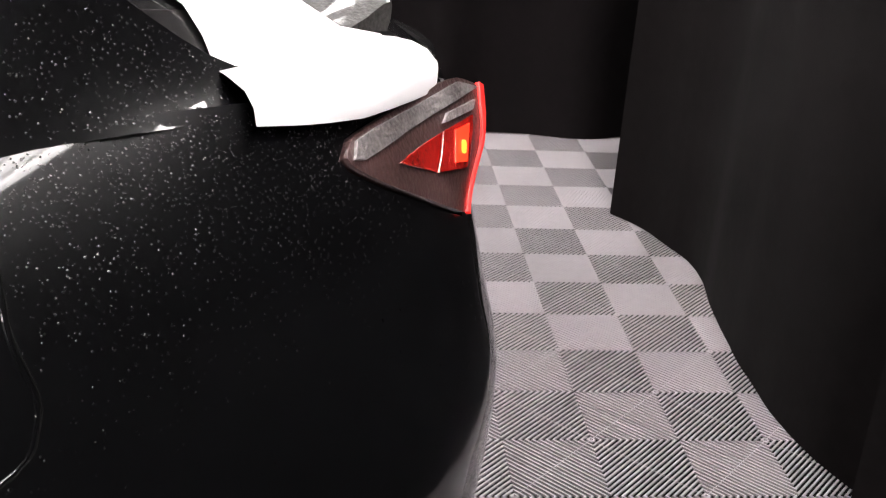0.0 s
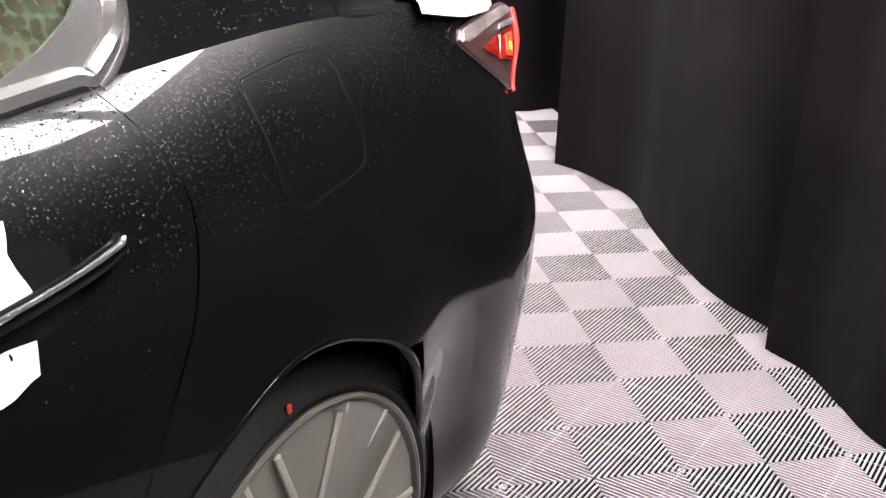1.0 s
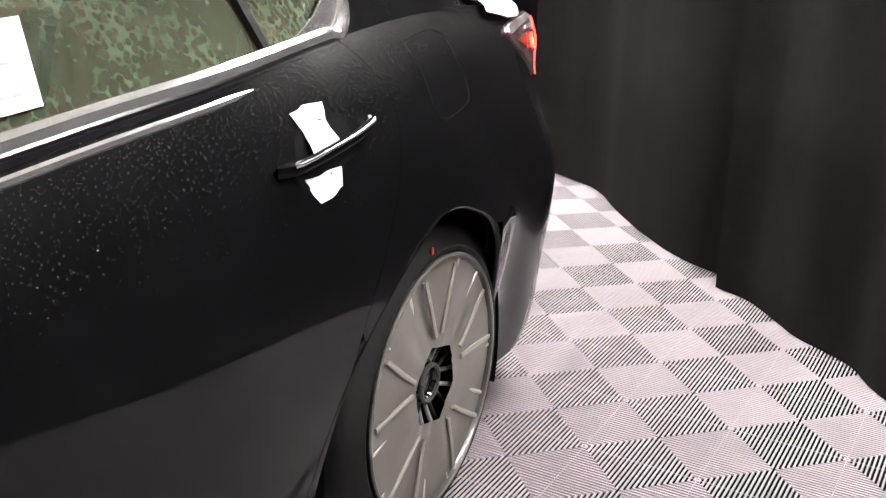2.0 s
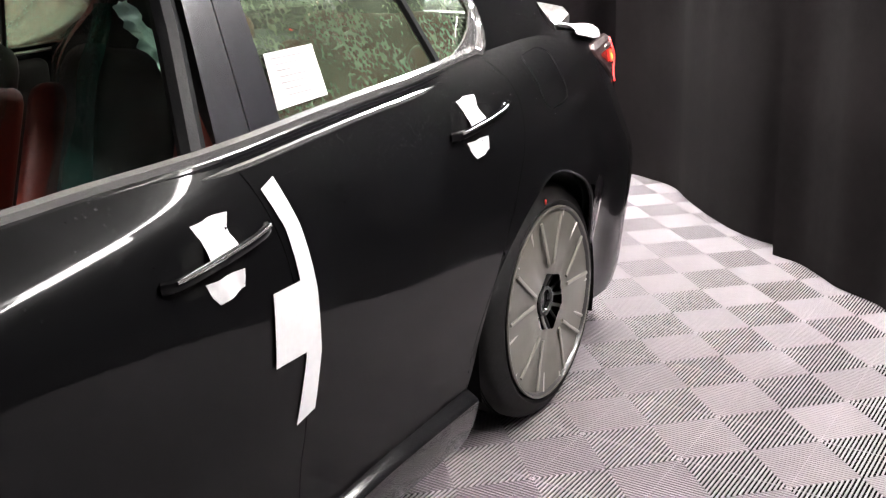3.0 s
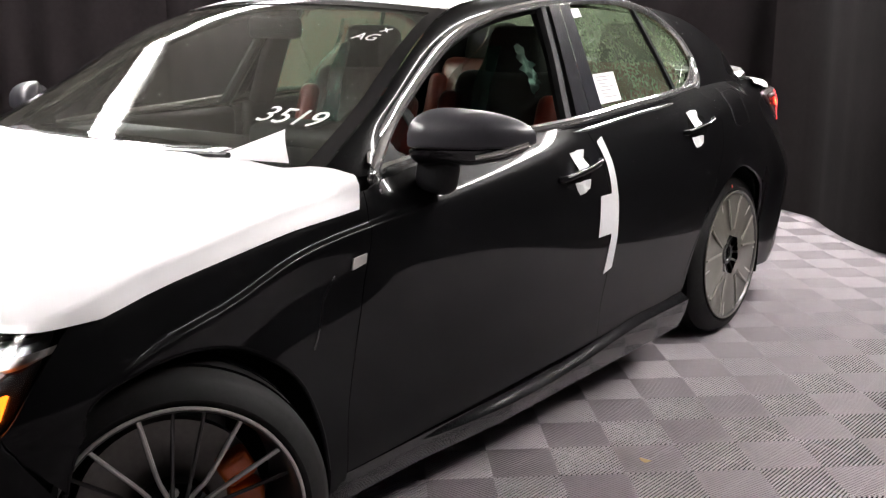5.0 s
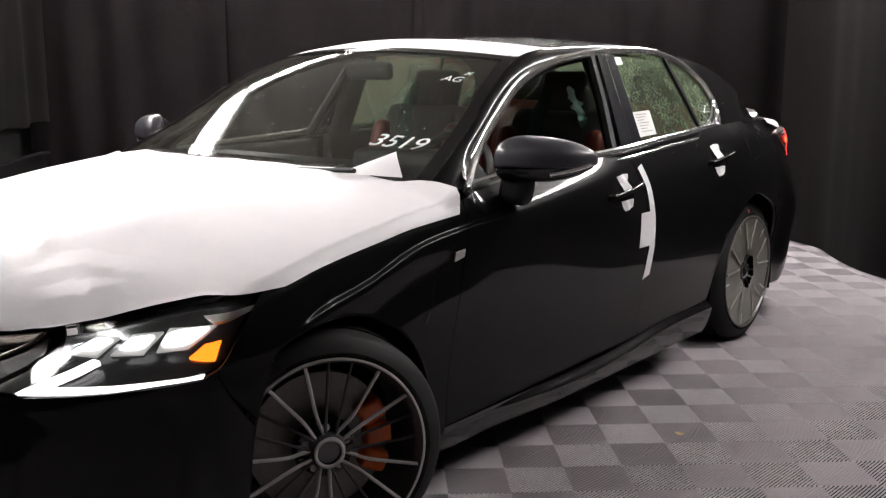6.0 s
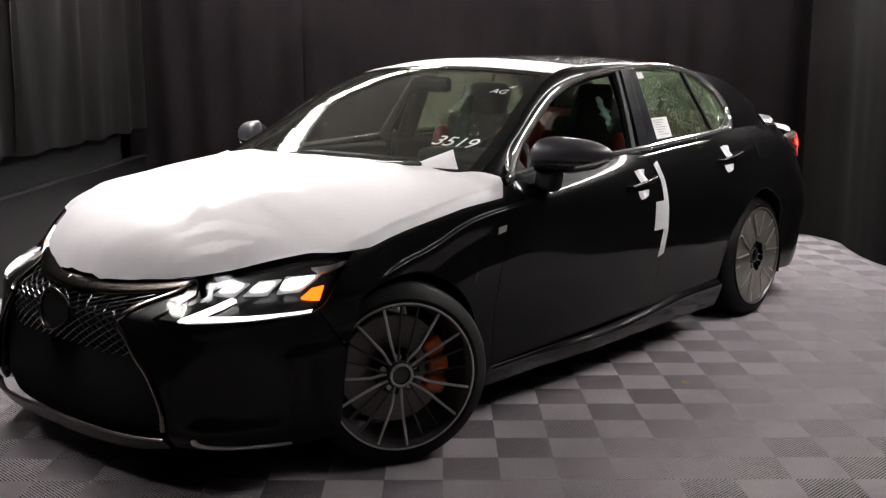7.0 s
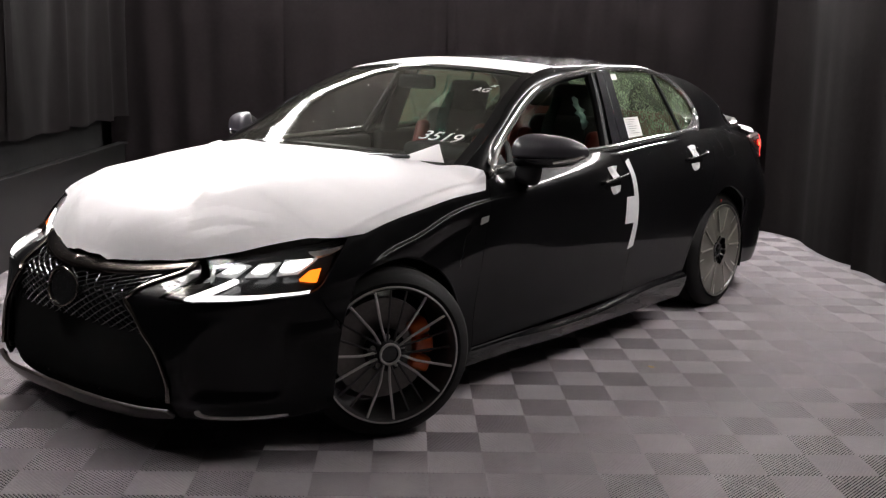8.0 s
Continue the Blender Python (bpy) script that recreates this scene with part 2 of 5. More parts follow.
def tube(points, r, sides=8, closed=False, flatten=None):
    """A round bar along a row of points; flatten: (direction, factor) squashes its section."""
    bm = bmesh.new()
    pts = [Vector(p) for p in points]
    rings, up = [], Vector((0.13, 0.27, 0.95)).normalized()
    n = len(pts)
    for k, p in enumerate(pts):
        a, b = (pts[k - 1], pts[(k + 1) % n]) if closed else (pts[max(k - 1, 0)], pts[min(k + 1, n - 1)])
        t = (b - a).normalized()
        s = t.cross(up).normalized()
        w = s.cross(t)
        ring = []
        for j in range(sides):
            g = 2 * math.pi * j / sides
            o = s * math.cos(g) * r + w * math.sin(g) * r
            if flatten:
                f = Vector(flatten[0])
                o -= f * o.dot(f) * (1 - flatten[1])
            ring.append(bm.verts.new(p + o))
        rings.append(ring)
    for k in range(n if closed else n - 1):
        a, b = rings[k], rings[(k + 1) % n]
        for j in range(sides):
            bm.faces.new((a[j], a[(j + 1) % sides], b[(j + 1) % sides], b[j]))
    if not closed:
        bm.faces.new(rings[0]), bm.faces.new(rings[-1][::-1])
    return bm


def lathe(profile, steps=64, axis_x=True):
    """A body turned round the x axis from (x, radius) pairs."""
    bm = bmesh.new()
    rings = []
    for k in range(steps):
        a = 2 * math.pi * k / steps
        rings.append([bm.verts.new((x, r * math.cos(a), r * math.sin(a))) for x, r in profile])
    for k in range(steps):
        a, b = rings[k], rings[(k + 1) % steps]
        for j in range(len(profile) - 1):
            bm.faces.new((a[j], b[j], b[j + 1], a[j + 1]))
    return bm


def spline(pts, steps=12):
    """Points along a smooth line through a few places."""
    pts = [Vector(p) for p in pts]
    out = []
    for k in range(len(pts) - 1):
        a, b, c, d = pts[max(k - 1, 0)], pts[k], pts[k + 1], pts[min(k + 2, len(pts) - 1)]
        for j in range(steps):
            s = j / steps
            out.append(0.5 * (2 * b + (c - a) * s + (2 * a - 5 * b + 4 * c - d) * s * s + (3 * b - a - 3 * c + d) * s ** 3))
    return out + [pts[-1]]


def rounded(outline, steps=6):
    """A closed outline in two dimensions with its corners smoothed."""
    n = len(outline)
    out = []
    for k in range(n):
        a, b, c = (Vector(outline[j % n]) for j in (k - 1, k, k + 1))
        p, q = b + (a - b) * .3, b + (c - b) * .3
        for j in range(steps + 1):
            s = j / steps
            out.append(tuple(p * (1 - s) ** 2 + b * 2 * s * (1 - s) + q * s * s))
    return out


def shrunk(outline, gap):
    """The outline moved inwards by the gap (outlines run counter-clockwise)."""
    n, out = len(outline), []
    area = sum(outline[k - 1][0] * outline[k][1] - outline[k][0] * outline[k - 1][1] for k in range(n))
    side = 1 if area > 0 else -1
    for k in range(n):
        a, b, c = (Vector(outline[j % n]) for j in (k - 1, k, k + 1))
        d1, d2 = (b - a).normalized(), (c - b).normalized()
        n1, n2 = Vector((-d1.y, d1.x)) * side, Vector((-d2.y, d2.x)) * side
        m = (n1 + n2)
        m = m / max(0.35, m.length_squared / 2) if m.length > 1e-6 else n1
        out.append(tuple(b + m * gap))
    return out


def sheet(name, outline, fn, mat, parent=None, label="", cell=0.025, gap=0.002, rim=0.014, mirror=False, out=0.0, lines=()):
    """A panel cut to an outline and laid on a surface fn(u, v), with its edge folded in."""
    outline = shrunk(outline, gap) if gap else outline
    bm = bmesh.new()
    face = bm.faces.new([bm.verts.new((u, v, 0)) for u, v in outline])
    face.normal_update()
    bmesh.ops.triangulate(bm, faces=[face], ngon_method="EAR_CLIP")
    for k in (0, 1):
        lo, hi = min(p[k] for p in outline), max(p[k] for p in outline)
        for j in range(math.ceil(lo / cell), math.floor(hi / cell) + 1):
            co, no = [0, 0, 0], [0, 0, 0]
            co[k], no[k] = j * cell, 1
            bmesh.ops.bisect_plane(bm, geom=bm.verts[:] + bm.edges[:] + bm.faces[:], dist=1e-5, plane_co=co, plane_no=no)
    for v in lines:
        bmesh.ops.bisect_plane(bm, geom=bm.verts[:] + bm.edges[:] + bm.faces[:], dist=1e-5, plane_co=(0, v, 0), plane_no=(0, 1, 0))
    bmesh.ops.dissolve_degenerate(bm, dist=1e-5, edges=bm.edges[:])
    for f in bm.faces:
        f.normal_update()
        if f.normal.z < 0:
            f.normal_flip()
    bm.verts.index_update()
    verts, normals, faces = [], [], []
    for v in bm.verts:
        u, w = v.co.x, v.co.y
        p = Vector(fn(u, w))
        e = 1e-3
        nrm = (Vector(fn(u + e, w)) - Vector(fn(u - e, w))).cross(Vector(fn(u, w + e)) - Vector(fn(u, w - e))).normalized()
        verts.append(p + nrm * out), normals.append(nrm)
    for f in bm.faces:
        faces.append([v.index for v in f.verts])
    if rim:
        for e in bm.edges:
            if len(e.link_faces) == 1:
                loop = e.link_loops[0]
                a, b = loop.vert.index, loop.link_loop_next.vert.index
                base = len(verts)
                side = (verts[b] - verts[a]).cross(normals[a]).normalized()
                verts += [verts[a], verts[b], verts[b] - normals[b] * rim, verts[a] - normals[a] * rim]
                normals += [(side + normals[a]).normalized(), (side + normals[b]).normalized(), side, side]
                faces.append([base + 1, base, base + 3, base + 2])
    bm.free()
    if mirror:
        verts = [Vector((-v.x, v.y, v.z)) for v in verts]
        normals = [Vector((-v.x, v.y, v.z)) for v in normals]
        faces = [f[::-1] for f in faces]
    return link_mesh(name, verts, faces, mat, parent, label, normals)


def loft(name, rows, mat, parent=None, label=""):
    """A smooth sheet through rows of points."""
    n = len(rows[0])
    verts = [v for row in rows for v in row]
    faces = [[k * n + j, k * n + j + 1, (k + 1) * n + j + 1, (k + 1) * n + j] for k in range(len(rows) - 1) for j in range(n - 1)]
    return link_mesh(name, verts, faces, mat, parent, label)


def flipped(points):
    return [Vector((-p.x, p.y, p.z)) for p in (Vector(q) for q in points)]


# ---- the car: its surfaces (y runs from the nose at -2.36 to the tail at 2.57, x to its left) ----
def curve(pts):
    """A smooth line through a few (position, value) pairs, straight beyond its ends."""
    xs, ys = [p[0] for p in pts], [p[1] for p in pts]
    n = len(pts)
    h = [xs[k + 1] - xs[k] for k in range(n - 1)]
    m, c, d = [0.0] * n, [0.0] * n, [0.0] * n
    for k in range(1, n - 1):
        p = 2 * (h[k - 1] + h[k]) - h[k - 1] * c[k - 1]
        c[k] = h[k] / p
        d[k] = (6 * ((ys[k + 1] - ys[k]) / h[k] - (ys[k] - ys[k - 1]) / h[k - 1]) - h[k - 1] * d[k - 1]) / p
    for k in range(n - 2, 0, -1):
        m[k] = d[k] - c[k] * m[k + 1]

    def f(x):
        k = 0
        while k < n - 2 and x > xs[k + 1]:
            k += 1
        if x < xs[0] or x > xs[-1]:
            e = 0 if x < xs[0] else n - 1
            s0 = (ys[k + 1] - ys[k]) / h[k] + (-h[k] * (2 * m[k] + m[k + 1]) / 6 if e == 0 else h[k] * (m[k] + 2 * m[k + 1]) / 6)
            return ys[e] + s0 * (x - xs[e])
        a, b = (xs[k + 1] - x) / h[k], (x - xs[k]) / h[k]
        return a * ys[k] + b * ys[k + 1] + ((a ** 3 - a) * m[k] + (b ** 3 - b) * m[k + 1]) * h[k] * h[k] / 6
    return f


half_width = curve([(.12, .85), (.20, .888), (.35, .906), (.5, .922), (.62, .929), (.74, .927), (.82, .917), (.90, .893), (.96, .866), (1.02, .836), (1.10, .80)])
side_top = curve([(-2.35, .60), (-2.15, .655), (-2.03, .690), (-1.9, .738), (-1.7, .806), (-1.4, .868), (-1.1, .908), (-.85, .935), (-.6, .96), (0, .988), (.6, 1.016), (1.2, 1.04), (1.6, 1.045), (2.0, 1.012), (2.3, .985), (2.6, .95)])
upper_taper = curve([(-2.4, .06), (-1.9, .03), (-1.3, .0), (.3, .0), (.7, .010), (1.1, .002), (1.62, .036), (2.0, .086), (2.5, .105)])
nose = curve([(.12, 2.26), (.2, 2.305), (.28, 2.305), (.42, 2.288), (.54, 2.266), (.60, 2.24), (.66, 2.16), (.69, 2.135), (.74, 2.08), (.80, 2.0)])
tail_end = curve([(.15, 2.44), (.3, 2.52), (.5, 2.57), (.7, 2.57), (.85, 2.545), (.95, 2.53), (1.05, 2.52)])
crease = curve([(-2.0, .63), (-1.66, .668), (-1.5, .722), (-1.33, .760), (-1.15, .816), (-1.0, .842), (-.85, .856), (-.55, .880), (-.28, .904), (.05, .940), (.3, .972), (.8, 1.02), (2.0, 1.06)])
FRONT, REAR, ROUND = -1.45, 1.50, 2.75


def rear_round(z):
    return 2.95 + .55 * smooth((z - .68) / .24)


def front_round(z):
    return 2.75 + 1.45 * smooth((z - .57) / .10)


def front_sweep(z, s):
    """How far the head lamps' height sweeps back, s of the way from the middle to the side."""
    return .25 * smooth((z - .57) / .10) * s * s / (s + .15) * (1 - s ** 12)


def front_y(z, s):
    """The front end's y at a height, s of the way from the middle to the side."""
    n = front_round(z)
    return FRONT - (nose(z) + FRONT) * max(0.0, 1 - s ** n) ** (1 / n) + front_sweep(z, s)


def front_share(y, z):
    """How far towards the side the front end reaches y at a height."""
    if y <= front_y(z, 0.0):
        return 0.0
    lo, hi = 0.0, 1.0
    for k in range(30):
        mid = (lo + hi) / 2
        lo, hi = (mid, hi) if front_y(z, mid) < y else (lo, mid)
    return lo


def smooth(a):
    a = min(1.0, max(0.0, a))
    return a * a * (3 - 2 * a)


def side_x(y, z):
    """Half the car's width at y and z, before the ends round off."""
    x = half_width(z) - upper_taper(y) * smooth((z - .6) / .3)
    x += .014 * math.exp(-((y - 1.43) / .32) ** 2 - ((z - .62) / .12) ** 2) + .010 * math.exp(-((y + 1.43) / .32) ** 2 - ((z - .62) / .12) ** 2)
    x -= .040 * math.exp(-((y - 1.80) / .16) ** 2) * smooth((.92 - z) / .5)
    front = smooth((.30 - y) / .40)
    fender = smooth((-.75 - y) / .35)
    over = z - crease(y)
    bent = over if over > .06 else .007 * math.log1p(math.exp(over / .007)) if over > -.06 else 0.0
    if bent > 1e-5:
        x -= front * (.95 - .85 * smooth((-.70 - y) / .16)) * bent
        x += front * max(0.0, half_width(crease(y)) - half_width(max(z, crease(y)))) * .5
    x -= smooth((-.62 - y) / .12) * smooth((y + 1.62) / .12) * .010 * smooth((over + .006) / .013)
    if -.2 < over < 0:
        x -= fender * .014 * math.sin(math.pi * over / .2) ** 2
    top = side_top(y)
    ledge = max(0.0, (z - top + .10) / .10)
    x -= .046 * ledge ** 2 * smooth((y - .75) / .5) * smooth((1.98 - y) / .25)
    x -= .014 * max(0.0, (z - top + .05) / .05) ** 2 * smooth((-.8 - y) / .2)
    return x


def end_arc():
    """Angles along a rounded end, evenly spaced by length."""
    out, total, last = [], 0.0, None
    for k in range(401):
        a = math.pi / 2 * k / 400
        p = (.92 * math.sin(a) ** (2 / ROUND), .85 * math.cos(a) ** (2 / ROUND))
        if last:
            total += math.dist(p, last)
        out.append((total, a))
        last = p
    return out, total


ARC, ARC_LENGTH = end_arc()


def arc_angle(s):
    s = min(max(s, 0.0), 1.0) * ARC_LENGTH
    lo, hi = 0, 400
    while hi - lo > 1:
        mid = (lo + hi) // 2
        lo, hi = (mid, hi) if ARC[mid][0] <= s else (lo, mid)
    (a, b), (c, d) = ARC[lo], ARC[hi]
    return b + (d - b) * (s - a) / (c - a)


def skin(u, z):
    """The lower body's skin: u runs along the side (metres, as y), and round the ends to the car's middle."""
    if FRONT <= u <= REAR:
        return (side_x(u, z), u, z)
    front = u < FRONT
    s = 1 - (FRONT - u if front else u - REAR) / ARC_LENGTH
    flip = -1 if s < 0 else 1
    a = arc_angle(abs(s))
    deep = nose(z) + FRONT if front else tail_end(z) - REAR
    n = front_round(z) if front else rear_round(z)
    y = front_y(z, math.sin(a) ** (2 / n)) if front else REAR + deep * math.cos(a) ** (2 / n)
    return (flip * side_x(y, z) * math.sin(a) ** (2 / n), y, z)


hood_mid = curve([(-2.17, .62), (-2.155, .665), (-2.13, .745), (-2.10, .800), (-2.05, .848), (-1.95, .895), (-1.8, .931), (-1.6, .959), (-1.3, .990), (-1.0, 1.012), (-.7, 1.03)])


def edge_x(y):
    """Where the hood or the boot lid meets the side."""
    return body_x(y, side_top(y))


def hood(a, y):
    """The hood: a runs from -1 to 1 across it."""
    x, lo, hi = edge_x(y), side_top(y), hood_mid(y)
    bulge = .012 * math.exp(-((abs(a) - .55) / .12) ** 2) * smooth((y + 2.3) / .5)
    return (a * x, y, lo + (hi - lo) * (1 - abs(a) ** 3.0) + bulge)


def lamp_skin(u, z):
    """The tail lamp's lens stands out towards its rear edge."""
    x, y, h = skin(u, z)
    k = .052 * smooth((u - 1.95) / .30) * smooth((z - .815) / .11)
    return (x + .82 * k, y + .57 * k, h)


def body_x(y, z):
    """Half the width at y and z with the rounded ends."""
    if y < FRONT:
        return side_x(y, z) * front_share(y, z)
    deep, n = tail_end(z) - REAR, rear_round(z)
    return side_x(y, z) * max(0.0, 1 - min(1.0, max(0.0, (y - REAR) / deep)) ** n) ** (1 / n)


def at_x(x, z):
    """The place along the front skin that lies x from the middle at a height."""
    y = front_y(z, .5)
    for k in range(8):
        share = min(1.0, x / side_x(y, z))
        y = front_y(z, share)
    a = math.asin(share ** (front_round(z) / 2))
    far = next((d for d, g in ARC if g >= a), ARC_LENGTH)
    return FRONT - ARC_LENGTH + far


def at_y(y, z):
    """The place along the front skin that lies at y and a height."""
    return at_x(body_x(y, z), z) if y < FRONT else y


def cabin_x(y, z):
    """The windows' slanted side."""
    top = side_top(y)
    return side_x(y, top) - .012 - .50 * (z - top) - .06 * (z - top) ** 2


def cabin_side(y, z):
    return (cabin_x(y, z), y, z)


def deck(a, y):
    """The boot lid."""
    z = side_top(y)
    lip = .022 * smooth((y - 2.22) / .2)
    return (a * edge_x(y), y, z + (.050 + lip) * (1 - abs(a) ** 3))


FOLDS = (((.29, -2.10), (.37, -2.04), (.41, -1.97), (.48, -1.905), (.62, -1.83)), ((.43, -2.02), (.53, -1.94), (.585, -1.875)), ((.36, -1.95), (.20, -1.70), (.16, -1.45)), ((-.30, -2.08), (-.15, -1.90), (-.10, -1.70)))


def fold_height(x, y):
    """Sharp folds pressed into the film."""
    h = 0.0
    for line in FOLDS:
        for (ax, ay), (bx, by) in zip(line, line[1:]):
            t = min(1.0, max(0.0, ((x - ax) * (bx - ax) + (y - ay) * (by - ay)) / ((bx - ax) ** 2 + (by - ay) ** 2)))
            d = math.dist((x, y), (ax + t * (bx - ax), ay + t * (by - ay)))
            h = max(h, 1 - d / .045)
    return .009 * h


def hood_film(a, y):
    """The film over the hood hangs down past its edge."""
    rest = abs(a) - 1
    if rest <= 0:
        x, y, z = hood(a, y)
    else:
        z = side_top(y) - rest * .42
        x = math.copysign(body_x(y, z), a)
    fold = noise.noise((x * 2.2, y * 2.2, 3)) + .6 * noise.noise((x * 6 + y * 4, y * 3, 7))
    ridge = max(0.0, .18 - abs(noise.noise((x * 1.7 + 4, y * 1.9, 1)))) / .18
    near = smooth((-1.45 - y) / .4)
    lift = .028 * smooth((y + .98) / .09) * smooth((abs(a) - .70) / .18) * smooth((1.04 - abs(a)) / .05)
    return (x, y, z + .006 * fold + .010 * near * ridge * ridge + lift + fold_height(x, y))


def boot_film(a, y):
    if abs(a) <= .88:
        return deck(a, y)
    top = side_top(y)
    f = (abs(a) - .88) / .17
    inner, low = Vector(deck(math.copysign(.88, a), y)), Vector((math.copysign(body_x(y, top - .025), a), y, top - .025))
    bend = Vector((math.copysign(body_x(y, top), a), y, top + .010))
    lift = 4 * f * (1 - f)
    return tuple(inner.lerp(bend, f).lerp(bend.lerp(low, f), f) + Vector((math.copysign(.012, a), 0, .013)) * lift)


MID_F, MID_R = FRONT - ARC_LENGTH, REAR + ARC_LENGTH
FRONT_ARCH = [(-1.735, .17), (-1.737, .35), (-1.730, .48), (-1.685, .585), (-1.60, .650), (-1.52, .678), (-1.43, .690), (-1.29, .652), (-1.15, .552), (-1.063, .41), (-1.032, .30), (-1.022, .20)]
REAR_ARCH = [(.905, .17), (.91, .30), (.955, .42), (1.04, .55), (1.18, .66), (1.33, .722), (1.44, .718), (1.526, .675), (1.575, .61), (1.61, .53), (1.64, .44), (1.662, .25)]


def arch(points):
    return [(p.x, p.y) for p in spline([(a, b, 0) for a, b in points], 4)]


def along_top(y0, y1, n=14, drop=0.0):
    return [(y0 + (y1 - y0) * k / n, side_top(y0 + (y1 - y0) * k / n) - drop) for k in range(n + 1)]


car = tagged(new("car"), "black four-door sedan with white protective films on a checkered tile floor", "car")
FRONT_A, REAR_A = arch(FRONT_ARCH), arch(REAR_ARCH)
DOOR_FRONT = [(-.965, .240), (-.965, .48), (-.935, .66), (-.895, .79), (-.875, .87), (-.868, .931)]
DOOR_MID = [(.262, .266), (.270, .40), (.284, .50), (.280, .70), (.262, .86), (.235, .955), (.205, .996)]
DOOR_REAR = [(.915, .293), (.945, .34), (.985, .44), (1.06, .60), (1.12, .69), (1.165, .755), (1.225, .835), (1.262, .915), (1.264, .97), (1.252, 1.007), (1.235, 1.041)]


def front_line(points):
    """Places along the front skin from (x, y, z) points: by x near the middle, by y towards the side."""
    return [(at_x(x, z) if x < .80 else at_y(y, z), z) for x, y, z in points]


LAMP_TOP = [(at_y(y, side_top(y) - .003), side_top(y) - .003) for y in (-2.00, -1.96, -1.90, -1.84, -1.78, -1.73, -1.69)]
LAMP_SIDE = front_line([(.896, -1.695, .780), (.904, -1.771, .703), (.898, -1.832, .628)])
LAMP_LOW = front_line([(.881, -1.865, .610), (.75, -2.03, .596), (.571, -2.16, .583), (.485, -2.19, .590), (.520, -2.11, .632)])
LAMP = LAMP_TOP + LAMP_SIDE[1:] + LAMP_LOW
TAIL = [(1.838, .966), (1.857, .980), (1.90, .983), (1.993, .983), (2.10, .989), (2.172, .962), (2.135, .915), (2.11, .87), (2.087, .826), (2.018, .855), (1.90, .915), (1.845, .952)]


def on_curve(pts, steps=5):
    return [(p.x, p.y) for p in spline([(a, b, 0) for a, b in pts], steps)]


DOOR_FRONT, DOOR_MID, DOOR_REAR = on_curve(DOOR_FRONT), on_curve(DOOR_MID), on_curve(DOOR_REAR)
SEAM_R = [(1.590, .632), (1.66, .70), (1.86, .78), (2.018, .855)]

def sill_top(y):
    return .238 + .055 * smooth((y + .12) / .74)


def dense_line(outline, step=.04):
    """The outline with more points along its long sides."""
    out = []
    for k, (u, z) in enumerate(outline):
        a, b = outline[k - 1]
        n = max(1, math.ceil(math.dist((a, b), (u, z)) / step))
        out += [(a + (u - a) * j / n, b + (z - b) * j / n) for j in range(1, n + 1)]
    return out


def sill_skin(y, z):
    """The sill swells out below the doors."""
    return (skin(y, z)[0] - .004 + .036 * smooth((sill_top(y) - z) / .030) * (.25 * smooth((y + 1.04) / .1) + .75 * smooth((y + .70) / .45)), y, z)


def creased(name, outline, mirror):
    """A body panel whose mesh runs along the crease of the side."""
    flat = [(u, z - crease(u)) for u, z in dense_line(outline)]
    return sheet(name, flat, lambda u, w: skin(u, w + crease(u)), PAINT, car, gap=.0015, mirror=mirror, lines=(-.016, -.010, -.006, -.003, .003, .006, .010, .016))


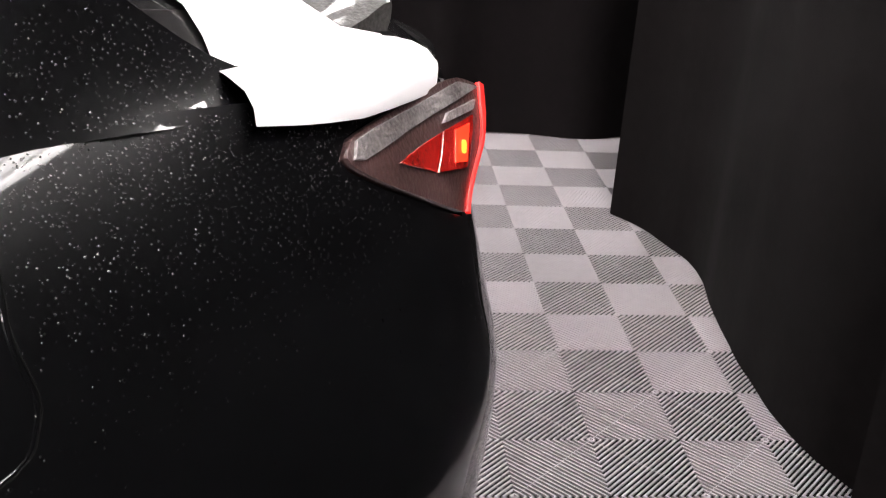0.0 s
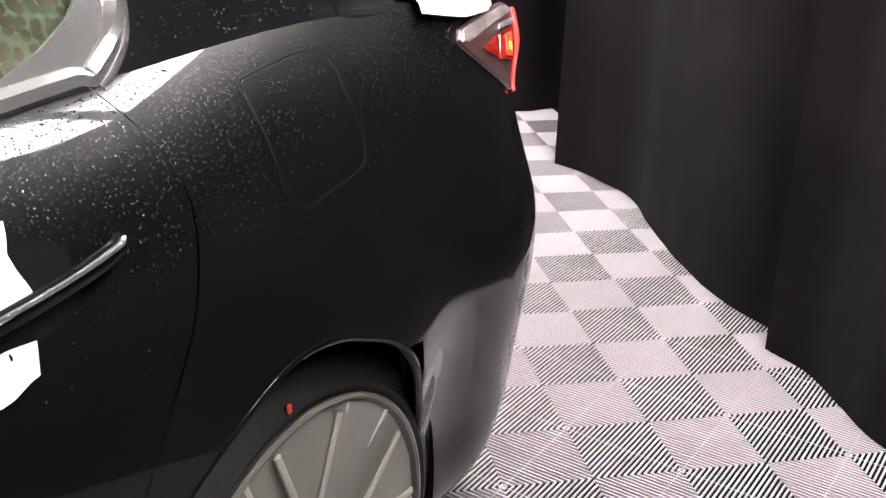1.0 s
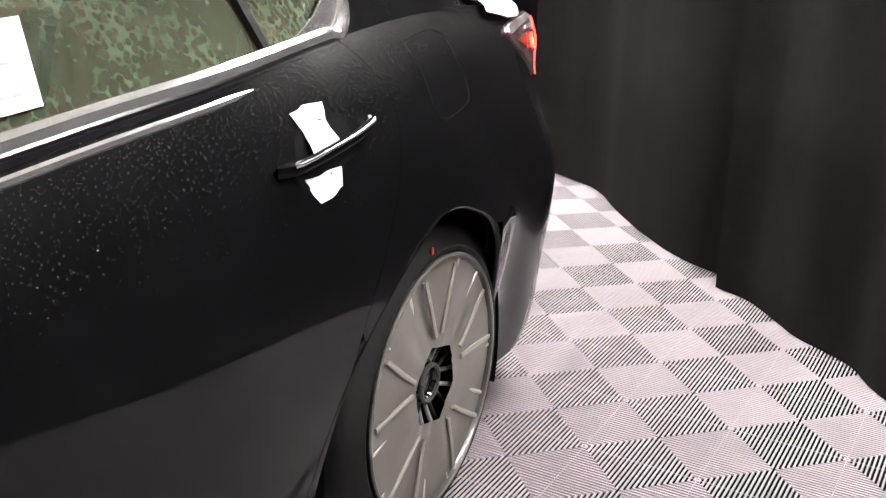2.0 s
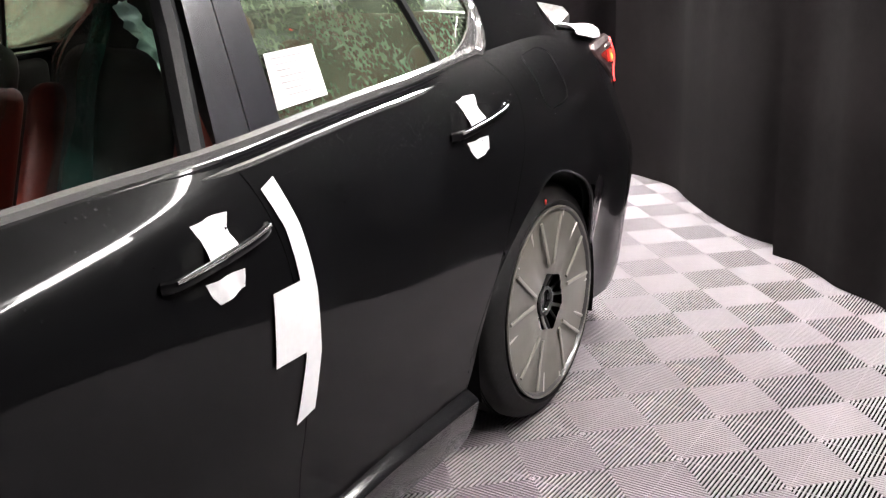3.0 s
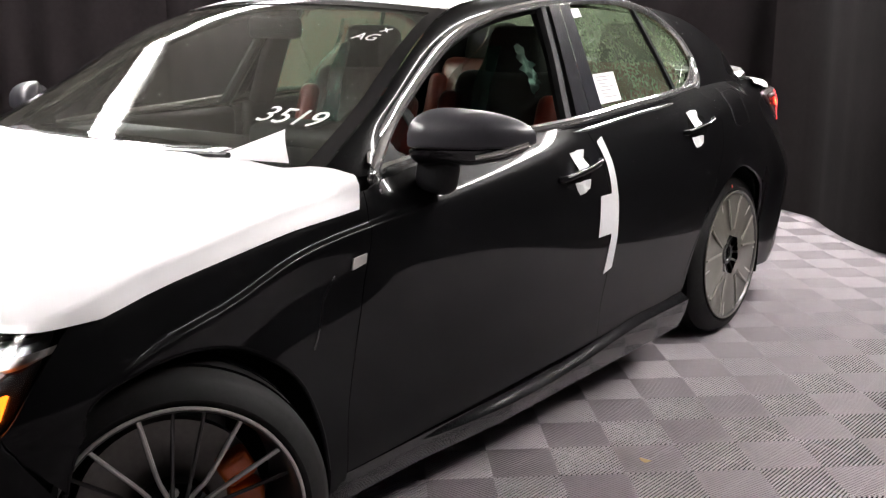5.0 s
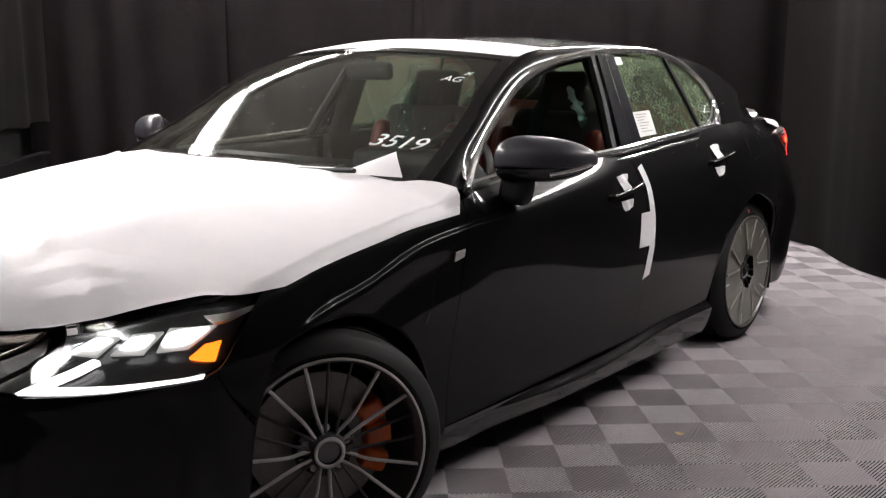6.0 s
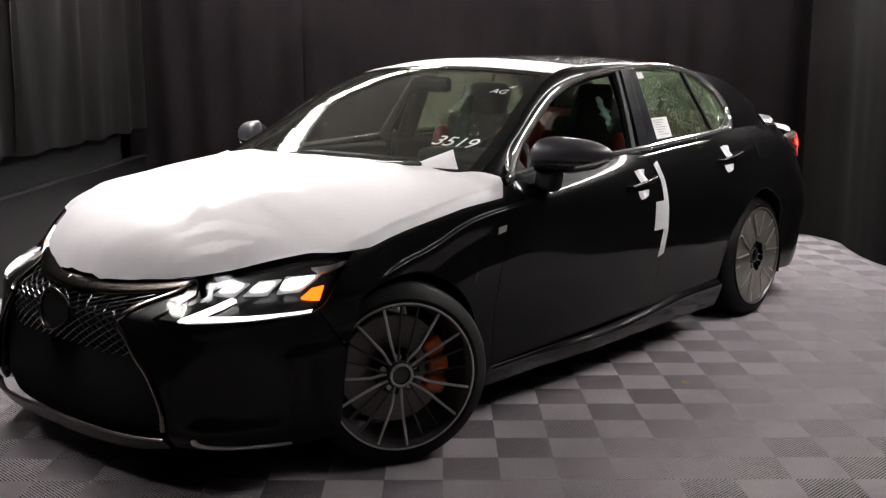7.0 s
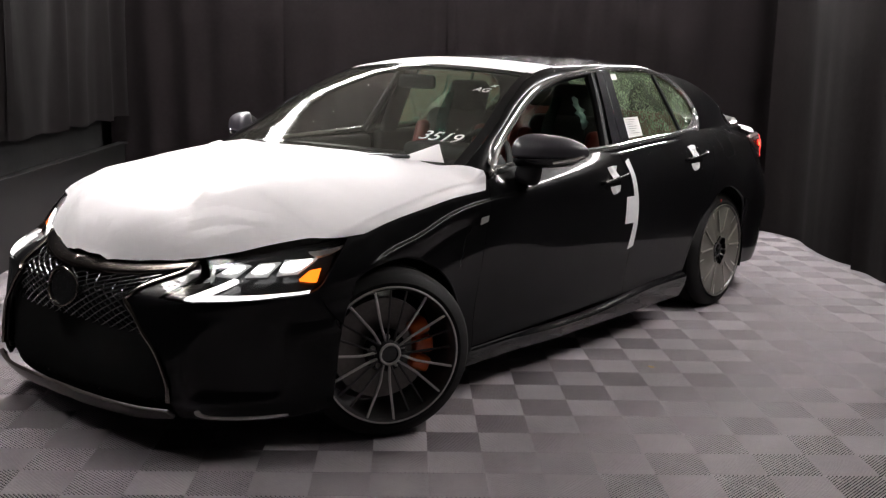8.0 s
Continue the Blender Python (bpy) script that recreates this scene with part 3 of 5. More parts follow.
for side, mirror in (("left", False), ("right", True)):
    # front fender: from the lamp over the arch to the door
    a0 = [p for p in FRONT_A if p[1] > .47 or p[0] > -1.4]
    fender = (LAMP_SIDE + [(-1.81, .56)] + a0 + [(-.965, .20)] + DOOR_FRONT
              + along_top(-.868, -1.70, 16)[1:-1])
    creased("front_fender", fender, mirror)
    door = DOOR_FRONT[::-1] + DOOR_MID + along_top(.205, -.868, 20)[1:-1]
    front_door = creased("front_door", door, mirror)
    door = DOOR_MID[::-1] + DOOR_REAR + along_top(1.235, .205, 18)[1:-1]
    rear_door = sheet("rear_door", door, skin, PAINT, car, mirror=mirror)
    b0 = [p for p in REAR_A if p[0] > 1.06 and (p[1] > .63 or p[0] < 1.4)]
    quarter = ([p for p in DOOR_REAR if p[1] > .60][::-1] + b0 + SEAM_R + [(1.90, .915), (1.845, .952), (1.838, .966), (1.857, .980), (1.90, .984), (2.00, .986), (2.03, 1.008)]
               + along_top(2.03, 1.235, 14)[1:])
    sheet("rear_quarter_panel", quarter, skin, PAINT, car, mirror=mirror, gap=0, rim=0)
    for edge in (FRONT_A, REAR_A):
        lip = [Vector(skin(u, z)) - Vector((.006, 0, 0)) for u, z in edge if z > .26]
        part("arch_lip", tube(flipped(lip) if mirror else lip, .007, 8), PAINT, car)
    fuel = rounded([(1.418, 1.012), (1.413, .955), (1.41, .888), (1.452, .876), (1.532, .884), (1.543, .915), (1.540, .96), (1.552, 1.006), (1.528, 1.020), (1.475, 1.016)], 4)
    sheet("fuel_flap", fuel, skin, PAINT, car, cell=.03, gap=0, rim=.002, mirror=mirror, out=.0006)
    line = [Vector(skin(u, z)) for u, z in shrunk(fuel, -.0022)]
    part("flap_gap", tube(flipped(line) if mirror else line, .0013, 6, True), LINER, car)
    line = [Vector(skin(u, z)) for u, z in shrunk(fuel, .0004)]
    part("flap_edge", tube(flipped(line) if mirror else line, .0013, 8, True), PAINT, car)
    # sill
    sill = [(-1.015, .150), (.90, .150), (.915, .25), (.92, .295), (.62, .2925), (.45, .283), (.25, .265), (.05, .245), (-.12, .2378), (-.5, .238), (-.965, .238), (-1.015, .238)]
    sheet("side_sill", [(y, z - sill_top(y)) for y, z in dense_line(sill)], lambda y, w: sill_skin(y, w + sill_top(y)), GLOSS_BLACK, car, cell=.03, mirror=mirror, lines=(-.028, -.024, -.020, -.016, -.012, -.008, -.004))
    # tail lamp
    lamp = sheet("tail_lamp", rounded(TAIL, 3), lamp_skin, SMOKE, car, "smoked red tail lamp with a lit red core", cell=.03, gap=.003, mirror=mirror, out=.006)
    sheet("lamp_rim", [(2.158, .966), (2.172, .960), (2.136, .915), (2.111, .87), (2.088, .828), (2.084, .832), (2.105, .872), (2.128, .915)], lamp_skin, RED_DIM, lamp, "glowing red outer edge", cell=.03, gap=0, rim=.006, mirror=mirror, out=.010)
    core = sheet("core_lens", [(2.000, .902), (2.072, .888), (2.110, .938), (2.034, .937)], lamp_skin, RED_GLASS, lamp, "red core lens", cell=.03, gap=0, mirror=mirror, out=.010)
    sheet("lit_core", [(2.040, .902), (2.068, .896), (2.092, .932), (2.056, .933)], lamp_skin, RED_GLOW, core, "lit red lamp", cell=.03, gap=0, mirror=mirror, out=.0115)
    sheet("lamp_bulb", rounded([(2.056, .908), (2.066, .905), (2.072, .918), (2.062, .921)], 3), lamp_skin, BULB, core, "bright orange bulb glow", cell=.03, gap=0, rim=.001, mirror=mirror, out=.0125)
    sheet("dim_core", [(1.925, .934), (1.998, .903), (2.030, .937)], lamp_skin, RED_GLASS, lamp, cell=.03, gap=0, mirror=mirror, out=.009)
    sheet("reflector_band", [(1.850, .960), (1.865, .955), (1.99, .957), (2.12, .962), (2.150, .962), (2.10, .978), (1.99, .974), (1.90, .976), (1.862, .974)], lamp_skin, REFLECTOR, lamp, "silver textured reflector band", cell=.012, gap=0, mirror=mirror, out=.010)
    sheet("small_reflector", [(2.040, .945), (2.115, .943), (2.130, .952), (2.055, .953)], lamp_skin, REFLECTOR, lamp, "silver textured reflector", cell=.012, gap=0, mirror=mirror, out=.0105)
    # head lamp
    head = sheet("head_lamp", LAMP, skin, LAMP_SHELL, car, "lit head lamp with three white lenses", cell=.03, gap=.003, mirror=mirror, out=-.022)
    sheet("lens_cover", LAMP, skin, LAMP_GLASS, head, cell=.03, gap=.003, rim=0, mirror=mirror, out=.002)
    for outline in ([(.566, -2.0, .664), (.628, -2.0, .666), (.648, -2.0, .694), (.606, -2.0, .696)], [(.668, -2.0, .668), (.725, -2.0, .672), (.736, -2.0, .708), (.682, -2.0, .700)],
                    [(.758, -2.0, .676), (.810, -1.86, .684), (.814, -1.80, .732), (.754, -2.0, .716)]):
        outline = front_line(outline)
        sheet("projector_lens", rounded(outline, 3), skin, LED, head, cell=.03, gap=.002, rim=.02, mirror=mirror, out=-.008)
        sheet("lens_bezel", shrunk(outline, -.006), skin, LENS_RIM_GLOW, head, "reflector round a lens, glowing in place of reflected lamp light", cell=.03, gap=0, rim=.008, mirror=mirror, out=-.014)
    sheet("indicator_light", front_line([(.83, -1.868, .662), (.89, -1.834, .655), (.88, -1.808, .699), (.85, -1.835, .690)]), skin, AMBER, head, "lit amber indicator", cell=.03, gap=0, mirror=mirror, out=-.010)
    sheet("upper_reflector", front_line([(.82, -1.80, .734), (.88, -1.716, .757), (.88, -1.706, .769), (.82, -1.80, .748)]), skin, RIM, head, cell=.03, gap=0, mirror=mirror, out=-.010)
    sheet("inner_reflector", front_line([(.495, -2.1, .594), (.575, -2.1, .592), (.578, -2.1, .645), (.530, -2.1, .630)]), skin, LAMP_BOWL, head, "dull grey inner reflector", cell=.03, gap=.002, mirror=mirror, out=-.008)
    drl = front_line([(.573, -2.1, .590), (.757, -2.1, .599), (.885, -1.864, .615), (.882, -1.860, .624), (.752, -2.1, .609), (.626, -2.1, .604), (.668, -2.1, .646), (.650, -2.1, .648)])
    sheet("daytime_light", drl, skin, DRL, head, "white arrow-shaped daytime light", cell=.03, gap=0, mirror=mirror, out=.004)
    # fender badge and vent
    sheet("fender_vent", [(-1.10, .60), (-1.093, .60), (-1.053, .70), (-1.01, .752), (-1.013, .757), (-1.059, .704)], skin, GLOSS_BLACK, car, cell=.03, gap=0, mirror=mirror, out=.001)
    sheet("fender_badge", [(-.957, .757), (-.912, .767), (-.907, .790), (-.952, .785)], skin, RIM, car, "small silver fender badge", cell=.03, gap=0, mirror=mirror, out=.004)

# inner shells that close the body behind its gaps
for mirror in (False, True):
    wide_f = [(u, z + .02 if z > .3 else z) for u, z in FRONT_A]
    wide_r = [(u, z + .02 if z > .3 else z) for u, z in REAR_A]
    inner = [(MID_F, .16), (-1.90, .17), (-1.82, .2)] + wide_f + wide_r + [(1.80, .2), (MID_R, .2), (MID_R, .95)] + along_top(2.3, -2.1, 40, .045) + [(MID_F, .60)]
    sheet("inner_body", inner, skin, LINER, car, "dark inner body", cell=.08, gap=0, rim=0, mirror=mirror, out=-.034)

# bumpers, right across the car
def across(mid, left):
    """An outline on the left side, from the middle's top round to the middle's bottom, with its mirror image."""
    return left + [(2 * mid - u, z) for u, z in left[::-1]]


GRILLE_EDGE = [(.482, .690), (.416, .632), (.365, .588), (.350, .573), (.362, .556), (.398, .524), (.450, .466), (.505, .402), (.546, .31), (.556, .235)]
GRILLE = [(at_x(x, z), z) for x, z in GRILLE_EDGE]
left_cheek = (LAMP_LOW[::-1] + [LAMP_SIDE[-1], (-1.81, .56), (-1.733, .46), (-1.737, .35), (-1.735, .165),
              (-1.93, .155), (at_x(.75, .16), .16), (at_x(.575, .175), .175)] + GRILLE[::-1])


def cheek_skin(u, z):
    """The front bumper's corner, hollowed round the lower lamp pocket."""
    p = Vector(skin(u, z))
    inside = smooth((z - .22) / .06) * smooth((.55 + .25 * (u + 2.05) - z) / .10) * smooth((u + 2.30) / .08) * smooth((-1.93 - u) / .05)
    if inside > 0:
        p += Vector((-.25, .75, 0)) * .022 * inside
    return tuple(p)


bumper = tagged(new("front_bumper"), "")
bumper.parent = car
for mirror in (False, True):
    sheet("bumper_cheek", left_cheek, cheek_skin, PAINT, bumper, cell=.025, mirror=mirror)
    sheet("fog_trim", rounded([(at_x(x, z), z) for x, z in ((.626, .207), (.630, .190), (.655, .179), (.72, .173), (.815, .169), (.815, .178), (.72, .183), (.664, .189), (.647, .197), (.642, .212))], 2), skin, RIM, bumper, "thin silver trim line", cell=.03, gap=0, mirror=mirror, out=.006)
lip_left = [(MID_F, .224), (at_x(.25, .217), .217), (at_x(.45, .207), .207), (at_x(.565, .207), .207), (at_x(.577, .178), .178), (at_x(.45, .158), .158), (MID_F, .160)]
sheet("front_lip", across(MID_F, lip_left), lambda u, z: tuple(Vector(skin(u, z)) + Vector((0, -.018 - .25 * (z - .16), 0))), LIP, bumper, "smoked brown front lip", cell=.03)
band = []
for k in range(33):
    a = -1 + 2 * k / 32
    x = .485 * a
    z = .657 + .036 * abs(a) ** 2.4
    u = at_x(abs(x), z) if abs(x) > 1e-4 else MID_F
    low = Vector(skin(at_x(abs(x), z - .030) if abs(x) > 1e-4 else MID_F, z - .030))
    top = Vector(skin(u, z))
    row = [top + Vector((0, .012, .006)), top + Vector((0, -.006, 0)), top.lerp(low, .5) + Vector((0, -.014, 0)), low + Vector((0, -.006, 0)), low + Vector((0, .014, -.004))]
    band.append([Vector((math.copysign(v.x, a), v.y, v.z)) for v in row])
loft("grille_header", band, DARK_CHROME, bumper, "dark chrome band over the grille")
for mirror in (False, True):
    line = [Vector(skin(u, z)) for u, z in on_curve(GRILLE, 6)]
    line = [Vector((-p.x, p.y, p.z)) if mirror else p for p in line]
    part("grille_frame", tube([p + Vector((0, -.006, 0)) for p in line], .009, 8), DARK_CHROME, bumper, "dark chrome grille frame")
grille = tagged(new("grille"), "black mesh spindle grille")
grille.parent = car


GRILLE_HALF = curve([(.20, .552), (.235, .556), (.31, .546), (.402, .505), (.466, .450), (.524, .398), (.573, .350), (.632, .416), (.69, .482)])


def grille_half(z):
    """Half the grille's width, as u measured from the middle, at a height."""
    return at_x(GRILLE_HALF(z), z) - MID_F


back_left = [(MID_F + grille_half(z), z) for z in (.685, .66, .63, .573, .50, .42, .31, .24, .21)]
sheet("grille_back", across(MID_F, back_left), skin, LINER, grille, gap=0, rim=0, out=-.05)
wires_bm = bmesh.new()
halves = [grille_half(.215 + .45 * j / 60) for j in range(61)]
for slope in (1, -1):
    for k in range(-42, 43):
        row = []
        for j in range(61):
            z = .215 + (.665 - .215) * j / 60
            u = k * .050 + slope * (z - .45) * 1.9
            if abs(u) < halves[j] - .006 and z < .634 + .05 * (u / .48) ** 2:
                row.append(Vector(skin(MID_F + u, z)) + Vector((0, .014 - (.002 if slope > 0 else 0) + .030 * smooth((.53 - z) / .10), 0)))
            elif len(row) > 1:
                break
        if len(row) > 1:
            one = tube(row[::2] if len(row) > 4 else row, .0042, 5)
            me = bpy.data.meshes.new("wire")
            one.to_mesh(me), one.free()
            wires_bm.from_mesh(me)
            bpy.data.meshes.remove(me)
part("grille_mesh", wires_bm, plain("grille_wire", (0.05, 0.05, 0.052), 0.22, 0.7), grille, "shiny black diamond mesh")
ring = [Vector((.094 * math.cos(g), -2.282 + .014 * math.sin(g) + .012 * math.cos(g) ** 2, .566 + .068 * math.sin(g))) for g in (2 * math.pi * k / 40 for k in range(40))]
badge = part("emblem", tube(ring, .0052, 8, True), DARK_CHROME, grille, "plain dark chrome oval emblem")
disc = bmesh.new()
disc.faces.new([disc.verts.new(p + Vector((0, .006, 0))) for p in ring])
part("emblem_plate", disc, GLOSS_BLACK, badge)

rear_left = [(MID_R, .95), (2.30, .93), (2.172, .962), (2.135, .915), (2.11, .87), (2.087, .826), (2.018, .855)] + SEAM_R[::-1][1:] + [(1.61, .53), (1.64, .44), (1.662, .25), (1.70, .20), (2.2, .18), (MID_R, .18)]
sheet("rear_bumper", across(MID_R, rear_left), skin, PAINT, car, cell=.03, gap=0, rim=0)

# hood, boot lid
hood_line = [(-.99, y) for y in (-.93, -1.3, -1.7, -1.95, -2.08, -2.13)] + [(0, -2.14)]
hood_line = hood_line + [(-a, y) for a, y in hood_line[::-1][1:]]
sheet("hood", hood_line, hood, PAINT, car, cell=.06)
lid = [(-.985, 1.80), (-.985, 2.10), (-.97, 2.30), (-.90, 2.42), (0, 2.47)]
sheet("boot_lid", lid + [(-a, y) for a, y in lid[::-1][1:]], deck, PAINT, car, cell=.06)
back = [(MID_R, .99), (2.36, .985), (2.10, .992), (2.175, .965), (2.30, .933), (MID_R, .953)]
sheet("boot_face", across(MID_R, back), skin, PAINT, car, cell=.04)
spoiler_bm, last = bmesh.new(), None
for k in range(29):
    a = -1 + 2 * k / 28
    x, y, z = deck(a * .82, 2.35 - .07 * abs(a) ** 3)
    full = 1 - .35 * smooth((abs(a) - .93) / .07)
    ring = [spoiler_bm.verts.new((x, y + d * full, z + .002 + h * full)) for d, h in ((-.035, -.004), (-.030, .006), (.02, .020), (.075, .042), (.092, .043), (.100, .036), (.098, .010), (.080, -.030), (.02, -.020))]
    if last:
        for m in range(9):
            spoiler_bm.faces.new((last[m], last[(m + 1) % 9], ring[(m + 1) % 9], ring[m]))
    else:
        spoiler_bm.faces.new(ring[::-1])
    last = ring
spoiler_bm.faces.new(last)
part("boot_spoiler", spoiler_bm, plain("carbon_weave", (0.075, 0.070, 0.068), 0.55, coat=0.4, grain=0.6, scale=160, bump=0.6, spec=0.2), car, "grey wet carbon lip spoiler")

# cabin
C2 = [(-.785, .953), (-.635, 1.045), (-.505, 1.125), (-.250, 1.257), (-.018, 1.327), (.18, 1.360), (.43, 1.378), (.77, 1.380), (1.0, 1.352), (1.15, 1.310), (1.275, 1.238), (1.32, 1.157), (1.30, 1.085), (1.24, 1.042)]
C3 = [(.80, -.965, .945), (.735, -.660, 1.10), (.665, -.395, 1.255), (.60, -.15, 1.352), (.575, .13, 1.392), (.565, .53, 1.405), (.565, .88, 1.392), (.572, 1.21, 1.355), (.60, 1.49, 1.300), (.640, 1.73, 1.195), (.655, 1.93, 1.058), (.655, 2.03, 1.026)]
EDGE = spline([Vector(p) for p in C3], 10)
OPEN = spline([Vector((cabin_x(y, z) + .004, y, z)) for y, z in C2], 8)


def resample(pts, n):
    d = [0.0]
    for a, b in zip(pts, pts[1:]):
        d.append(d[-1] + (b - a).length)
    out = []
    for k in range(n):
        s = d[-1] * k / (n - 1)
        j = max(0, min(len(pts) - 2, sum(1 for v in d if v <= s) - 1))
        out.append(pts[j].lerp(pts[j + 1], (s - d[j]) / max(1e-9, d[j + 1] - d[j])))
    return out


def paired(n=90):
    """The window line and the roof edge, matched from the front foot to the rear foot."""
    k2 = min(range(len(OPEN)), key=lambda k: abs(OPEN[k].y - .5) + (0 if OPEN[k].z > 1.3 else 9))
    k3 = min(range(len(EDGE)), key=lambda k: abs(EDGE[k].y - .5))
    return (resample(OPEN[:k2 + 1], n // 2) + resample(OPEN[k2:], n // 2)[1:], resample(EDGE[:k3 + 1], n // 2) + resample(EDGE[k3:], n // 2)[1:])




def pillar_swell(y):
    """The roof pillars swell at the front and sink in towards the boot."""
    return .016 - .020 * smooth((y - 1.15) / .35)


OPEN_TRIM = list(OPEN)
OPEN = OPEN + [Vector((side_x(y, side_top(y)), y, side_top(y))) for y in (1.30, 1.42, 1.55)] + [Vector((edge_x(y), y, side_top(y))) for y in (1.62, 1.72, 1.84, 1.96)]
P2, P3 = paired()
OPEN = OPEN_TRIM
for mirror in (False, True):
    rows = []
    for a, b in zip(P2, P3):
        out = Vector((.5, 0, .4)) * pillar_swell(a.y)
        row = [a + (b - a) * s + out * 4 * s * (1 - s) for s in (0, .15, .35, .5, .65, .85, 1)]
        rows.append(flipped(row)[::-1] if mirror else row)
    loft("roof_pillar", rows, PAINT, car)
    loop = OPEN + [Vector((cabin_x(y, side_top(y) + .006) + .006, y, side_top(y) + .006)) for y in [1.22 - (1.22 + .80) * k / 40 for k in range(41)]]
    loop = flipped(loop) if mirror else loop
    trim = part("window_trim", tube(loop, .0150, 8, True), CHROME, car, "bright chrome window surround")
    rows = []
    for k in range(1, len(OPEN) - 1):
        p, run = OPEN[k], OPEN[k + 1] - OPEN[k - 1]
        away = Vector((0, -run.z, run.y)).normalized()
        wide = .012 + .018 * smooth((.05 - p.y) / .35) + .006 * smooth((p.y - 1.1) / .15)
        row = []
        for q, lift in ((0, .010), (.35, .016), (.8, .015), (1, .006)):
            y, z = p.y + away.y * wide * q, p.z + away.z * wide * q
            row.append(Vector((cabin_x(y, z) + lift, y, z)))
        rows.append(flipped(row)[::-1] if mirror else row)
    loft("trim_band", rows, CHROME, trim, "flat bright band round the windows")
    belt = [Vector((cabin_x(y, side_top(y)) + .014, y, side_top(y) - .012)) for y in [1.22 - (1.22 + .80) * k / 40 for k in range(41)]]
    part("belt_gap", tube(flipped(belt) if mirror else belt, .007, 6), GLOSS_BLACK, trim)
    low = [p + Vector((.008, 0, -.014)) for p in belt]
    part("belt_strip", tube(flipped(low) if mirror else low, .0075, 8), CHROME, trim, "thin bright strip under the windows")
    corner = [(1.07, 1.044), (1.235, 1.041), (1.285, 1.068), (1.312, 1.110), (1.316, 1.150), (1.290, 1.132), (1.25, 1.100), (1.20, 1.076), (1.13, 1.056)]
    sheet("corner_trim", corner, cabin_side, CHROME, trim, "broad silver corner behind the quarter glass", cell=.03, gap=0, rim=.008, mirror=mirror, out=.010)
    # pillar between the doors, in two halves
    for y0, y1, t0, t1 in ((.205, .292, .325, .392), (.296, .385, .396, .462)):
        rows = []
        for k in range(13):
            s = k / 12
            z = .995 + (1.365 - .995) * s
            row = [Vector((cabin_x(y, z) + .010, y, z)) for y in [y0 + (t0 - y0) * s + ((y1 - y0) + ((t1 - t0) - (y1 - y0)) * s) * j / 3 for j in range(4)]]
            rows.append(flipped(row)[::-1] if mirror else row)
        loft("door_pillar", rows, PILLAR, car, "dark glossy door pillar")
    # rear glass panes and their divider
    top = [(p.y, p.z) for p in OPEN if p.z > 1.03]
    door_pane = [(.385, 1.005), (.46, 1.372)] + [p for p in top if .5 < p[0] < .93 and p[1] > 1.2] + [(.945, 1.355), (1.03, 1.034), (.7, 1.022)]
    sheet("rear_door_glass", door_pane[::-1], cabin_side, TINTED, car, "green-tinted rear door glass with dried drops", cell=.08, gap=0, rim=.004, mirror=mirror, out=-.012)
    rear_pane = [(1.05, 1.036), (.965, 1.352)] + [p for p in top if p[0] > 1.0 and p[1] > 1.06] + [(1.26, 1.05)]
    sheet("quarter_glass", rear_pane[::-1], cabin_side, TINTED, car, "green-tinted quarter glass", cell=.08, gap=0, rim=.004, mirror=mirror, out=-.012)
    bar = [Vector((cabin_x(y, z) - .006, y, z)) for y, z in ((1.04, 1.03), (1.0, 1.19), (.955, 1.36))]
    part("window_divider", tube(flipped(bar) if mirror else bar, .011, 6), PLASTIC, car)
    inner = [p + Vector((-.022, .006 if p.y < .3 else -.012, -.016)) for p in OPEN if p.y < .36]
    part("window_seal", tube(flipped(inner) if mirror else inner, .016, 6), PLASTIC, car)
    frame_bar = [Vector((cabin_x(y, z) - .02, y, z)) for y, z in ((.175, .99), (.245, 1.18), (.30, 1.35))]
    part("window_channel", tube(flipped(frame_bar) if mirror else frame_bar, .024, 8), PLASTIC, car)
    sail = [(-.80, .958), (-.62, .965), (-.655, 1.04)]
    sheet("mirror_sail", sail, cabin_side, PLASTIC, car, cell=.04, gap=0, mirror=mirror, out=.004)

roof_rows = [p for p in EDGE if -.16 <= p.y <= 1.19]
rows = [[Vector((p.x * s, p.y - .10 * (1 - s * s) * smooth((.3 - p.y) / .5) + .06 * (1 - s * s) * smooth((p.y - .7) / .45), p.z + .036 * (1 - s * s))) for s in [1 - 2 * j / 20 for j in range(21)]] for p in roof_rows]
loft("roof_panel", rows, PAINT, car)
ws = [p for p in EDGE if p.y <= -.14]
shield = [[Vector((p.x * s, p.y - .10 * (1 - s * s), p.z + .036 * (1 - s * s))) for s in [1 - 2 * j / 20 for j in range(21)]] for p in ws]
windscreen = loft("windscreen", [row[::-1] for row in shield], WINDSCREEN, car, "wet windscreen with white marker writing")
rg = [p for p in EDGE if 1.18 <= p.y <= 1.92]
rows = [[Vector((p.x * s, p.y + .06 * (1 - s * s), p.z + .030 * (1 - s * s))) for s in [1 - 2 * j / 20 for j in range(21)]] for p in rg]
loft("rear_window", [row[::-1] for row in rows], TINTED, car, "tinted rear window")
